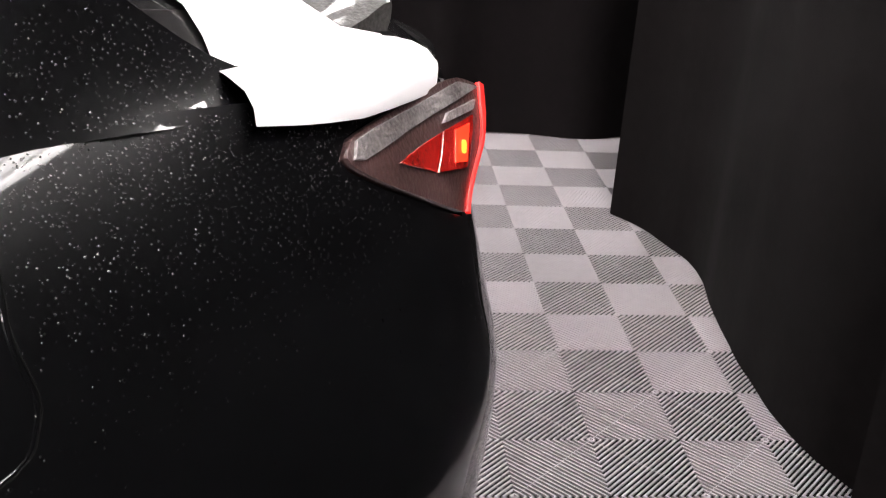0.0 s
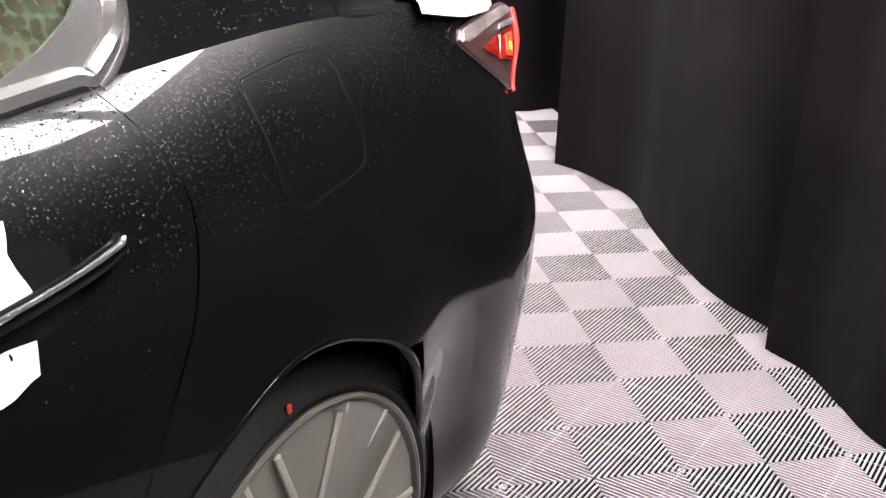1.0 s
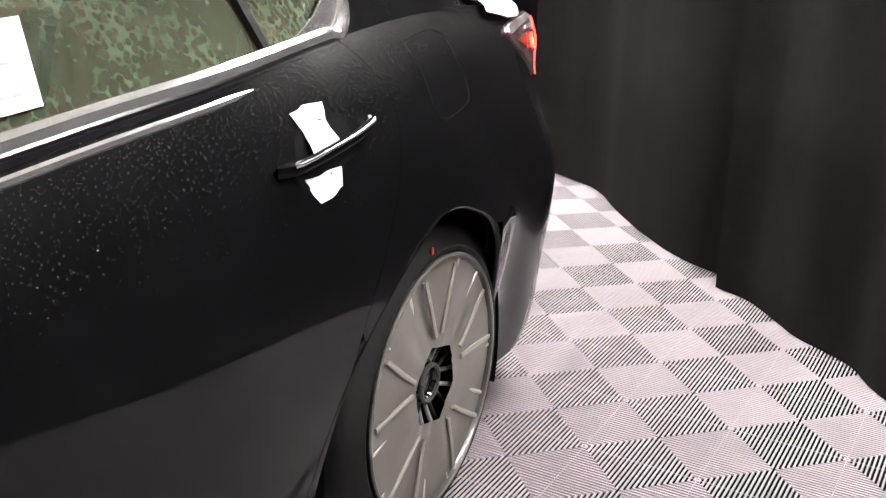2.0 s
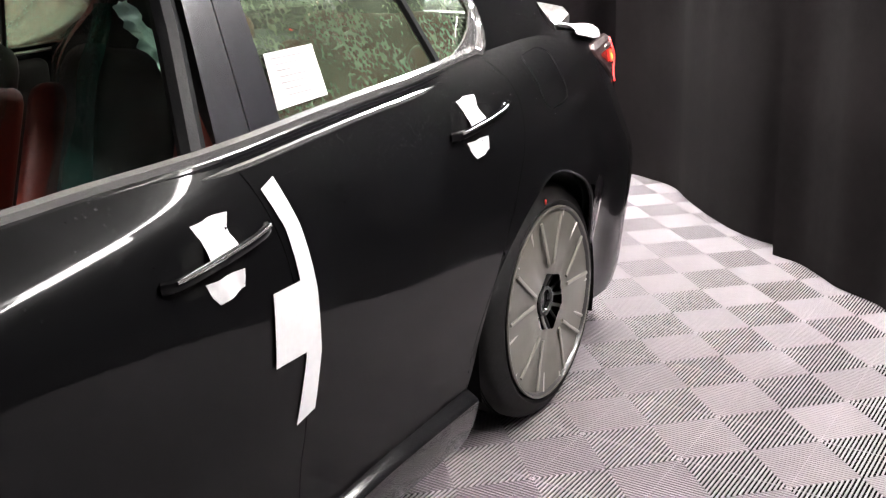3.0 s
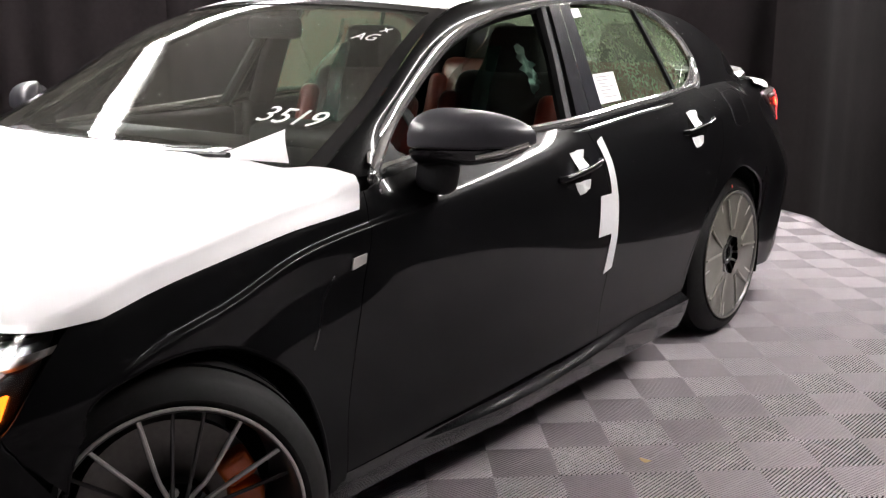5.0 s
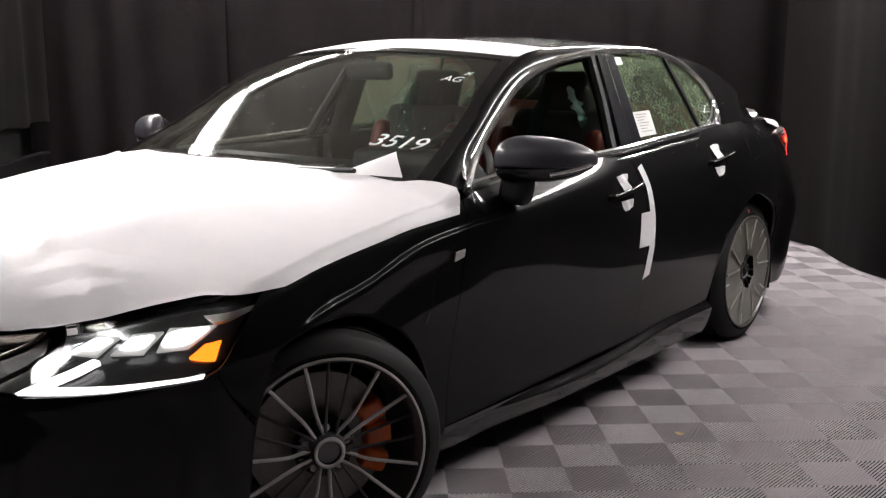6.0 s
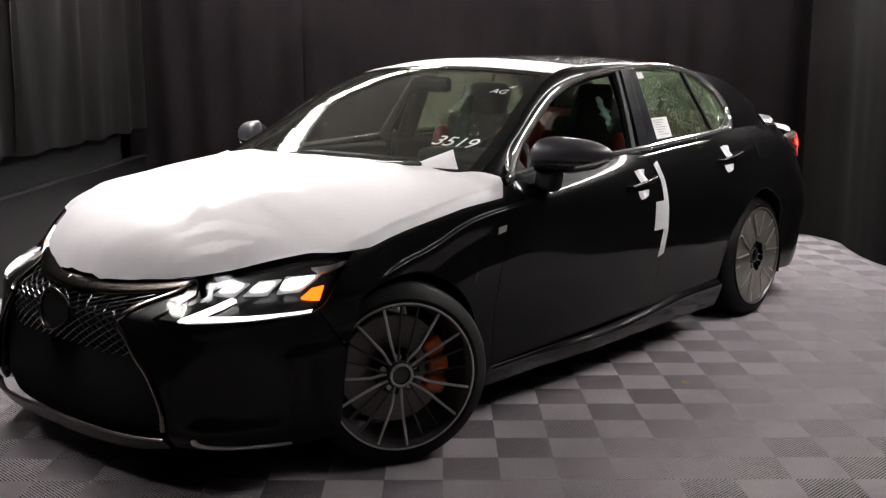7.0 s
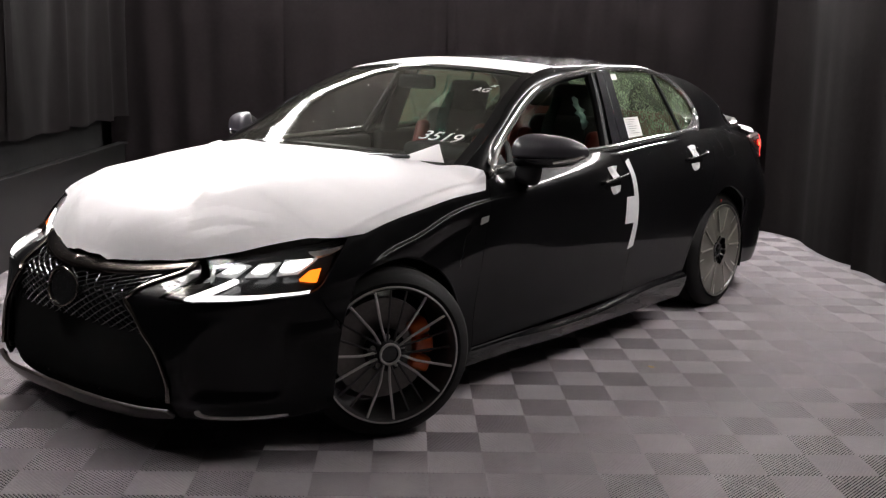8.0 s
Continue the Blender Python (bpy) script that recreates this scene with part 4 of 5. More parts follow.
# black band round the windscreen
rows = [[v + Vector((0, -.002, .003)) for v in row] for row in (shield[-1], shield[-2], shield[-3])]
loft("windscreen_band", rows, GLOSS_BLACK, car)
rows = [[v + Vector((0, -.003, .004)) for v in row[:1] + [row[0].lerp(row[1], .6)]] for row in shield]
loft("windscreen_edge", rows, GLOSS_BLACK, car)
rows = [[v + Vector((0, -.003, .004)) for v in [row[-1].lerp(row[-2], .6), row[-1]]] for row in shield]
loft("windscreen_edge", rows, GLOSS_BLACK, car)
cowl = [[Vector((x, y + dy, z + dz)) for x, y, z in [(.80 * s, -.97 - .10 * (1 - s * s), .945 + .036 * (1 - s * s)) for s in [1 - 2 * j / 20 for j in range(21)]]] for dy, dz in ((.04, .012), (0, -.004), (-.06, -.01), (-.06, -.06))]
loft("cowl_panel", cowl, PLASTIC, car)
for k, s in enumerate((.18, -.55)):
    arm = [Vector((s + .42 * q, -1.055 + .02 * q, .993 + .020 * q)) for q in (0, .3, .7, 1)]
    part("wiper", tube(arm, .008, 6), PLASTIC, car)

# door handles, mirrors, wheels
def handle(y, z, mirror, taped):
    pts = [Vector((skin(y + d, z + .115 * d)[0] + o, y + d, z + .115 * d)) for d, o in ((-.125, .002), (-.10, .018), (-.03, .025), (.05, .027), (.11, .022), (.128, .012))]
    pts = spline(pts, 4)
    h = part("door_handle", tube(flipped(pts) if mirror else pts, .0108, 8, False, ((1, 0, 0), .6)), PAINT, car)
    brt = [p + Vector((.008, 0, .007)) for p in pts[3:-1]]
    part("handle_strip", tube(flipped(brt) if mirror else brt, .0028, 6), CHROME, h)
    cup = rounded([(y - .10, z - .055), (y + .07, z - .035), (y + .085, z + .035), (y - .06, z + .035)], 4)
    sheet("handle_cup", cup, skin, LINER, h, cell=.03, gap=0, rim=0, mirror=mirror, out=.0012)


for y, z, lean in ((.100, .863, .020), (1.025, .915, -.002)):
    for mirror in (False, True):
        handle(y, z, mirror, not mirror)
    drape = lambda u, w, y=y, z=z: (skin(u, w)[0] + .004 + .012 * smooth((.030 - abs(w - z)) / .026) + .003 * math.sin(u * 95 + w * 60), u, w)
    y += lean
    sheet("handle_tape", [(y - .048, z + .054), (y - .008, z + .059), (y + .037, z + .058), (y + .028, z + .034), (y + .030, z + .004), (y - .008, z - .004), (y - .048, z - .008), (y - .036, z + .026)], drape, TAPE, car, "strip of white tape over a door handle", cell=.012, gap=0, rim=.001)
    y += lean * .6 - .018
    sheet("handle_tape", [(y - .050, z - .036), (y + .040, z - .034), (y + .036, z - .064), (y - .026, z - .076), (y - .040, z - .060)], drape, TAPE, car, "strip of white tape under a door handle", cell=.012, gap=0, rim=.001)

strip = [(.252, .500), (.305, .512), (.330, .62), (.334, .74), (.322, .86), (.300, .945), (.258, .932), (.282, .86), (.292, .74), (.286, .62)]
sheet("edge_tape", strip, skin, TAPE, car, "long white tape strip over the door gap", cell=.03, gap=0, rim=.001, out=.004)
sheet("edge_tape_tab", [(.200, .632), (.292, .632), (.294, .765), (.212, .765)], skin, TAPE, car, "square white tape tab", cell=.03, gap=0, rim=.001, out=.0055)
note = sheet("window_sticker", [(.415, 1.040), (.580, 1.045), (.602, 1.140), (.448, 1.138)], cabin_side, PAPER, car, "white paper note on the rear door glass", cell=.05, gap=0, rim=.0006, out=-.006)
for k in range(7):
    z = 1.128 - .011 * k
    sheet("printed_line", [(.458, z - .003), (.458 + .10 - .02 * (k % 3), z - .003), (.458 + .10 - .02 * (k % 3), z), (.458, z)], cabin_side, INK, note, cell=.05, gap=0, rim=0, out=-.004)
sheet("small_sticker", [(.485, 1.325), (.545, 1.328), (.545, 1.358), (.485, 1.355)], cabin_side, PAPER, car, cell=.05, gap=0, rim=.0006, out=-.006)


def drops(count, place, low, high):
    """Small water drops and specks strewn over a surface."""
    verts, faces, normals = [], [], []
    for k in range(count):
        p, nrm = place()
        r = low + (high - low) * random.random() ** 2.2
        s = nrm.cross(Vector((.3, .8, .52))).normalized()
        t = nrm.cross(s)
        i = len(verts)
        verts.append(p + nrm * r * .55), normals.append(nrm)
        for g in range(7):
            o = s * math.cos(g * math.tau / 7) + t * math.sin(g * math.tau / 7) * 1.25
            verts.append(p + o * r + nrm * .0004), normals.append((o + nrm * .35).normalized())
        faces += [(i, i + 1 + g, i + 1 + (g + 1) % 7) for g in range(7)]
    return tagged(link_mesh("water_speckle", verts, faces, DROP, car, "fine water drops and specks on the paint", normals), "", "", "", "stuff")


def on_skin():
    u = .30 + 1.65 * random.random() ** .7
    z = .74 + (side_top(min(u, 1.9)) - .745) * random.random() ** .22
    e = 1e-3
    p = Vector(skin(u, z))
    return p, (Vector(skin(u + e, z)) - p).cross(Vector(skin(u, z + e)) - p).normalized()


def on_pillar():
    f = (len(P2) - 2) * (.5 + .49 * random.random())
    k = int(f)
    s = .05 + .92 * random.random()
    lo, hi = P2[k].lerp(P2[k + 1], f - k), P3[k].lerp(P3[k + 1], f - k)
    p = lo.lerp(hi, s) + Vector((.5, 0, .4)) * pillar_swell(lo.y) * 4 * s * (1 - s)
    n = (P2[k + 1].lerp(P3[k + 1], s) - P2[k].lerp(P3[k], s)).cross(hi - lo).normalized()
    return p, n if n.z > 0 else -n


drops(9000, on_skin, .0003, .0011)
drops(4500, on_pillar, .0003, .0013)


def door_mirror(mirror):
    """A wide lacquered cap over a lower shell, on a foot at the door."""
    bm = bmesh.new()
    bmesh.ops.create_uvsphere(bm, u_segments=36, v_segments=24, radius=1)
    for v in bm.verts:
        x, y, z = v.co
        flat = .088 if y < 0 else .022
        high = (.078 - .026 * x) * math.copysign(abs(z) ** .72, z) if z > 0 else -.020 * abs(z) ** .5
        v.co = Vector((1.000 + math.copysign(abs(x) ** .72, x) * .140, -.575 + .075 * x + y * flat * (1.1 - .35 * max(0, x)), 1.030 + high + .004 * x))
    if mirror:
        for v in bm.verts:
            v.co.x = -v.co.x
    holder = new("door_mirror")
    holder.parent = car
    part("mirror_cap", bm, MIRROR_CAP, holder, "dark grey mirror cap")
    shell = bmesh.new()
    bmesh.ops.create_uvsphere(shell, u_segments=32, v_segments=16, radius=1)
    for v in shell.verts:
        x, y, z = v.co
        v.co = Vector((.995 + math.copysign(abs(x) ** .75, x) * .132, -.578 + .072 * x + y * (.080 if y < 0 else .020) * (1.1 - .35 * max(0, x)), 1.012 + (z * .008 if z > 0 else z * (.046 - .024 * x)) + .006 * x))
        if mirror:
            v.co.x = -v.co.x
    part("mirror_shell", shell, GLOSS_BLACK, holder, "black lower mirror shell")
    s = -1 if mirror else 1
    part("mirror_foot", soft_box((.105, .085, .105), (s * .912, -.612, .945), .030, Matrix.Rotation(s * .18, 3, "Y")), PLASTIC, holder)
    lens = [Vector((s * x, y, z)) for x, y, z in ((1.045, -.630, .996), (1.080, -.606, 1.004), (1.110, -.575, 1.013), (1.134, -.530, 1.026))]
    part("side_repeater", tube(lens, .007, 8), CHROME, holder, "clear side repeater strip")
    g = bmesh.new()
    g.faces.new([g.verts.new((s * (.990 + .13 * math.cos(q)), -.548 + .04 * math.cos(q), 1.03 + .062 * math.sin(q))) for q in (2 * math.pi * k / 28 for k in range(28))])
    part("mirror_glass", g, CHROME, holder)


for mirror in (False, True):
    door_mirror(mirror)


def wheel(s, y, r, filmed, rr=.270, at=.757, steer=0.0):
    """A wheel with its axle at x = s * 0.80; the outer face looks along s."""
    w = new("wheel")
    w.parent = car
    w.location = (s * at, y, r)
    w.rotation_euler = (0, 0, -steer)
    wid = .128
    prof = [(-wid, rr - .01), (-wid, r - .05), (-wid + .012, r - .018), (-wid + .035, r - .003), (0, r), (wid - .035, r - .003), (wid - .012, r - .018), (wid + .004, r - .05), (wid + .002, rr + .012), (wid - .010, rr - .004)]
    t = lathe([(s * x, q) for x, q in prof], 72)
    tyre = part("tyre", t, RUBBER, w, "black low-profile tyre")
    if filmed and s > 0:
        part("tyre_mark", soft_box((.004, .008, .014), (.1315, -.035, .297), .002, Matrix.Rotation(.1, 3, "X")), RED_MARK, tyre, "small red paint mark")
    for k in range(3):
        q = lathe([(s * (-.06 + .06 * k - .004), r + .0015), (s * (-.06 + .06 * k - .004), r - .006), (s * (-.06 + .06 * k + .004), r - .006), (s * (-.06 + .06 * k + .004), r + .0015)], 48)
        part("tread_groove", q, LINER, tyre)
    lip = [(wid - .010, rr - .002), (wid + .004, rr + .002), (wid + .006, rr - .006), (wid - .004, rr - .012), (wid - .03, rr - .018), (-.05, rr - .03), (-.11, rr - .02)]
    part("rim_barrel", lathe([(s * x, q) for x, q in lip], 72), RIM_DARK, w)
    edge = [(s * (wid + .004), (rr - .001) * math.cos(g), (rr - .001) * math.sin(g)) for g in (2 * math.pi * k / 72 for k in range(72))]
    part("rim_edge", tube(edge, .0042, 6, True), WHEEL_FILM if filmed else RIM, w, "" if filmed else "polished rim edge")
    part("brake_disc", lathe([(s * .010, .06), (s * .016, .075), (s * .016, .195), (s * -.014, .195), (s * -.014, .06)], 56), DISC, w, "iron brake disc")
    for k in range(5):
        g0 = 2 * math.pi * k / 5 + radians(45) + (.2 if filmed else 0)
        for d in (-1, 1):
            pts = []
            for q, off, deep in ((.042, .30, .030), (.075, .20, .024), (.115, .17, .012), (.19, .20, .004), (rr - .004, .215, -.002)):
                g = g0 + d * off
                pts.append(Vector((s * (wid - deep - .006), q * math.cos(g), q * math.sin(g))))
            spoke = tube(spline(pts, 3), .0053, 8)
            part("spoke", spoke, RIM, w, "machined light-alloy spoke")
            pts = [Vector((s * (wid - .03), q * math.cos(g0 + d * o), q * math.sin(g0 + d * o))) for q, o in ((.05, .35), (.15, .47), (rr - .006, .50))]
            part("back_spoke", tube(pts, .0045, 6), RIM_DARK, w, "dark painted inner spoke")
        g = g0 + math.pi / 4
        nut = lathe([(s * .085, .0), (s * .085, .010), (s * .065, .012)], 10)
        bmesh.ops.translate(nut, verts=nut.verts, vec=(0, .060 * math.cos(g), .060 * math.sin(g)))
        part("wheel_nut", nut, RIM, w)
    part("hub", lathe([(s * .05, .085), (s * .075, .078), (s * .085, .045), (s * .112, .041), (s * .114, .034), (s * .105, .030), (s * .105, 0)], 40), GLOSS_BLACK, w)
    part("hub_collar", lathe([(s * .090, .052), (s * .100, .047), (s * .104, .042), (s * .090, .041)], 40), RIM_DARK, w)
    cap = [(s * .113, .038 * math.cos(g), .038 * math.sin(g)) for g in (2 * math.pi * k / 32 for k in range(32))]
    part("hub_ring", tube(cap, .0055, 6, True), RIM_DARK if filmed else RIM, w)
    if not filmed:
        for k in range(3):
            g = radians(-26 + 26 * k) + 0.05
            b = soft_box((.07, .075, .062), (s * .028, .158 * math.cos(g), .158 * math.sin(g)), .014, Matrix.Rotation(g, 3, "X"))
            part("caliper", b, CALIPER, w, "bright orange brake caliper")
    else:
        rows = []
        for k in range(73):
            g = 2 * math.pi * k / 72
            row = []
            for q in (0, .25, .5, .75, 1):
                hole = .078 / max(abs(math.cos((g + .3) % (math.pi / 3) - math.pi / 6)), .5)
                q1 = hole + (rr - .004 - hole) * q
                dent = .004 * math.cos(5 * g) * math.sin(math.pi * q) + .003 * noise.noise((math.cos(g) * 5, math.sin(g) * 5, q * 3))
                row.append(Vector((s * (wid - .002 + dent), q1 * math.cos(g), q1 * math.sin(g))))
            rows.append(row if s < 0 else row[::-1])
        loft("wheel_film", rows, WHEEL_FILM, w, "greyish protective film over the rim with a torn hole")
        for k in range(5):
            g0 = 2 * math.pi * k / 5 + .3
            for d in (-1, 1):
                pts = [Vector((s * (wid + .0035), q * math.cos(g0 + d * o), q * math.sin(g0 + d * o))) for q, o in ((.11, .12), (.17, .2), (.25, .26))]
                part("film_fold", tube(pts, .0060, 8, False, ((1, 0, 0), .6)), FILM_BRIGHT, w, "crease pressed over a spoke, in a brightened film colour")
    return w


for s in (1, -1):
    wheel(s, -1.442 if s > 0 else -1.434, .328, False, .262, .828 if s > 0 else .757, radians(29))
    wheel(s, 1.425, .337, True)
    for y, r, h in ((-1.40, .375, .405), (1.40, .372, .435)):
        rows = []
        for k in range(33):
            g = math.pi * (-.08 + 1.16 * k / 32)
            rows.append([Vector((s * x, y + r * math.cos(g), .30 + h * math.sin(g))) for x in (.52, .70, .872)])
        loft("arch_liner", rows, LINER, car)

# films on roof and lids
sheet("hood_film", [(-1.09, -.905), (-1.08, -1.3), (-1.075, -1.62), (-1.01, -1.77), (-1.0, -1.90), (-1.0, -2.02), (-1.0, -2.09), (-1.0, -2.13), (-.9, -2.150), (0, -2.152), (.9, -2.150), (1.0, -2.13), (1.0, -2.09), (1.0, -2.02), (1.0, -1.90), (1.01, -1.77), (1.075, -1.62), (1.08, -1.3), (1.09, -.905), (.98, -.880), (.92, -.895), (.80, -.945), (.5, -1.015), (0, -1.045), (-.5, -1.015), (-.80, -.945), (-.92, -.895), (-.98, -.880)][::1], hood_film, WHITE_FILM, car, "white protective film wrinkled over the hood", cell=.018, gap=0, rim=.001, out=.006)
# added flap, in place of a white triangle mirrored low in the windscreen
corner = []
for k in range(7):
    f = k / 6
    a, c = Vector((.515, -1.018, .998)).lerp(Vector((.715, -.945, .992)), f), Vector((.515, -1.018, .998)).lerp(Vector((.615, -.858, 1.060)), f)
    corner.append([a.lerp(c, q) + Vector((0, -.5, 1)) * .012 * math.sin(math.pi * q) * f for q in (0, .25, .5, .75, 1)])
loft("reflection_flap", corner, WHITE_FILM, car, "added white flap standing in for a reflection in the windscreen")
film_rows = [[Vector((p.x * s * 1.0, p.y - .10 * (1 - s * s) + d, p.z + .036 * (1 - s * s) + .006 + e)) for s in [1 - 2 * j / 20 for j in range(21)]] for p, d, e in ((Vector((.60, -.15, 1.352)), -.012, -.004), (Vector((.592, -.09, 1.364)), 0, 0), (Vector((.580, .05, 1.383)), 0, 0))]
loft("roof_film", film_rows, WHITE_FILM, car, "white protective film along the roof front")
sheet("boot_film", [(-1.014, 1.884), (-1.032, 2.04), (-1.032, 2.225), (-0.99, 2.258), (-0.87, 2.282), (-0.80, 2.240), (-0.65, 2.285), (0, 2.31), (0.65, 2.285), (0.80, 2.240), (0.87, 2.282), (0.99, 2.258), (1.032, 2.225), (1.032, 2.04), (1.014, 1.884), (0.93, 1.905), (0.86, 1.945), (0.757, 2.005), (0.6, 2.085), (0.4, 2.14), (0, 2.165), (-0.4, 2.14), (-0.6, 2.085), (-0.757, 2.005), (-0.86, 1.945), (-0.93, 1.905)], boot_film, WHITE_FILM, car, "white protective film over the boot lid", cell=.03, gap=0, rim=.001, out=.009)


# writing on the windscreen
def on_glass(body, a, b, size, lean=0.25):
    """White marker letters on the windscreen: a across, b up the glass."""
    cu = bpy.data.curves.new("writing", "FONT")
    cu.body, cu.size, cu.shear, cu.extrude = body, size, lean, 0.0004
    tmp = new("writing", cu)
    me = bpy.data.meshes.new_from_object(tmp.evaluated_get(bpy.context.evaluated_depsgraph_get()))
    bpy.data.objects.remove(tmp)
    row = lambda f: shield[min(len(shield) - 1, int(f * (len(shield) - 1)))]
    lo, hi = row(b), row(min(1, b + .15))
    j = int((1 - a) / 2 * 20)
    p = lo[j]
    right = (lo[max(j - 2, 0)] - lo[min(j + 2, 20)]).normalized()
    up = (hi[j] - lo[j]).normalized()
    nrm = right.cross(up).normalized()
    up = nrm.cross(right)
    me.materials.append(CHALK)
    ob = new("writing", me)
    ob.matrix_basis = Matrix((( right.x, up.x, nrm.x, p.x + nrm.x * .0009), (right.y, up.y, nrm.y, p.y + nrm.y * .0009), (right.z, up.z, nrm.z, p.z + nrm.z * .0009), (0, 0, 0, 1)))
    ob.parent = windscreen
    return ob


on_glass("3519", .575, .24, .102)
on_glass("AG", .70, .675, .056)
on_glass("x", .755, .765, .055)

def on_screen():
    """A place on the outside of the windscreen."""
    f, g = random.random() ** 1.3 * (len(shield) - 2), random.random() ** .8 * 19.9
    k, j = int(f), int(g)
    a, b = shield[k][j], shield[k][j + 1]
    p = a.lerp(b, g - j).lerp(shield[k + 1][j].lerp(shield[k + 1][j + 1], g - j), f - k)
    n = (shield[k + 1][j] - a).cross(b - a).normalized()
    return p, n if n.z > 0 else -n


drops(1100, on_screen, .0005, .0022)


# cabin furniture
def seat(x, y, rear=False):
    s = new("seat")
    s.parent = car
    lean = Matrix.Rotation(radians(-18), 3, "X")
    part("seat_cushion", soft_box((.52, .50, .16), (x, y, .50), .06), LEATHER, s, "dark red leather cushion")
    part("seat_back", soft_box((.50, .15, .60), (x, y + .31, .84), .065, lean), DARK_LEATHER if not rear else LEATHER, s, "black leather seat back with red sides")
    for d in (-1, 1):
        part("seat_bolster", soft_box((.09, .20, .50), (x + d * .22, y + .27, .80), .042, lean), LEATHER, s, "dark red leather side bolster")
    part("head_rest", soft_box((.27, .11, .21), (x, y + .42, 1.19), .05, lean), DARK_LEATHER, s)
    if not rear:
        rows = []
        for k in range(37):
            q = k / 36
            row = []
            for j in range(37):
                a = -1 + 2 * j / 36
                z = .46 + .86 * q
                wob = .030 * noise.noise((a * 4, q * 5, x)) + .020 * noise.noise((a * 9, q * 6, x)) + .016 * abs(noise.noise((a * 13 + 3 * q, q * 3.5, x + 5)))
                wide = .29 if q < .72 else .29 - .12 * smooth((q - .72) / .2)
                row.append(Vector((x + a * wide, y + .030 + .31 * q + .10 * a * a + wob, z + .02 * wob)))
            rows.append(row)
        loft("seat_cover", rows, FOIL, s, "clear plastic seat cover")
        band = [[v + Vector((0, -.012, 0)) for v in row[12:19]] for row in rows[2:-4]]
        loft("cover_edge", band, GREEN_FOIL, s, "crumpled green edge of the seat cover")
        if x > 0:
            fold = []
            for k in range(25):
                q = k / 24
                mid = Vector((x + .15, y + .17 + .19 * q, 1.235 - .215 * q))
                wide = .018 + .022 * q - .025 * max(0.0, q - .8)
                fold.append([mid + Vector((.02 * noise.noise((q * 7, j, 2)) + .018 * noise.noise((q * 15, j * 2, 5)), wide * (j / 3 - 1), .3 * wide * (j / 3 - 1) + .012 * noise.noise((q * 9, j * 1.5, 8)))) for j in range(7)])
            loft("cover_fold", fold, PALE_FOIL, s, "crumpled pale teal plastic fold")
    return s


seat(.37, .16), seat(-.37, .16)
seat(.36, 1.02, True), seat(-.36, 1.02, True)
part("dashboard", soft_box((1.42, .42, .22), (0, -.62, .86), .07), CABIN, car, "black dashboard")
part("dash_cowl", soft_box((.42, .20, .09), (.37, -.50, .985), .04), CABIN, car)
part("centre_console", soft_box((.26, 1.0, .30), (0, .0, .50), .05), CABIN, car)
ring = [Vector((.37 + .185 * math.cos(g), -.27 + .07 * math.sin(g), .90 + .172 * math.sin(g))) for g in (2 * math.pi * k / 40 for k in range(40))]
sw = part("steering_wheel", tube(ring, .016, 8, True), DARK_LEATHER, car, "black leather steering wheel")
part("wheel_hub", soft_box((.15, .05, .12), (.37, -.285, .895), .03), CABIN, sw)
for g in (0, math.pi, -math.pi / 2):
    part("wheel_arm", tube([(.37, -.28, .895), (.37 + .18 * math.cos(g), -.27 + .07 * math.sin(g), .90 + .17 * math.sin(g))], .014, 6), CABIN, sw)
part("cabin_floor", soft_box((1.50, 2.3, .04), (0, .35, .30), .01), CABIN, car)
part("rear_shelf", soft_box((1.20, .50, .03), (0, 1.62, 1.0), .01), CABIN, car)
rows = [[Vector((p.x * .97 * s, p.y, p.z + .034 * (1 - s * s) - .035)) for s in [1 - 2 * j / 12 for j in range(13)]] for p in EDGE if -.14 <= p.y <= 1.14]
loft("headliner", rows, HEADLINER, car, "grey cloth headliner")
for s in (1, -1):
    part("inner_door", soft_box((.06, 1.05, .62), (s * .80, -.33, .66), .03), CABIN, car)
    part("inner_door", soft_box((.06, .95, .62), (s * .79, .72, .68), .03), CABIN, car)
    part("belt_pillar", soft_box((.05, .12, .42), (s * .70, .34, 1.17), .02, Matrix.Rotation(-s * .42, 3, "Y")), CABIN, car)
part("room_mirror", soft_box((.23, .04, .07), (0, -.30, 1.30), .025), CABIN, car)
part("underbody", soft_box((1.30, 4.3, .08), (0, .05, .20), .03), LINER, car)

# ---- the room ----
def plate(name, u0, u1, v0, v1, z0, z1, mat, label, category):
    bm = bmesh.new()
    bmesh.ops.create_cube(bm, size=1)
    for v in bm.verts:
        v.co = room((u0 + u1) / 2 + v.co.x * (u1 - u0), (v0 + v1) / 2 + v.co.y * (v1 - v0), (z0 + z1) / 2 + v.co.z * (z1 - z0))
    return tagged(part(name, bm, mat, None, flat=True), label, category, "", "structure")


U0, U1, V0, V1, TOP = -3.05, 3.45, -8.2, 5.2, 3.1
floor = plate("floor", U0, U1, V0, V1, -.15, -.0044, UNDER, "grey ribbed plastic tile floor", "floor")
plate("ceiling", U0, U1, V0, V1, TOP, TOP + .1, CEILING, "pale ceiling board over the room", "ceiling")
plate("wall_left", U0 - .1, U0, V0, V1, -.15, TOP + .1, WALL, "dark painted wall behind the curtains", "wall")
plate("wall_right", U1, U1 + .1, V0, V1, -.15, TOP + .1, WALL, "dark painted wall behind the curtains", "wall")
plate("wall_back", U0 - .1, U1 + .1, V1, V1 + .1, -.15, TOP + .1, WALL, "dark painted wall behind the curtains", "wall")
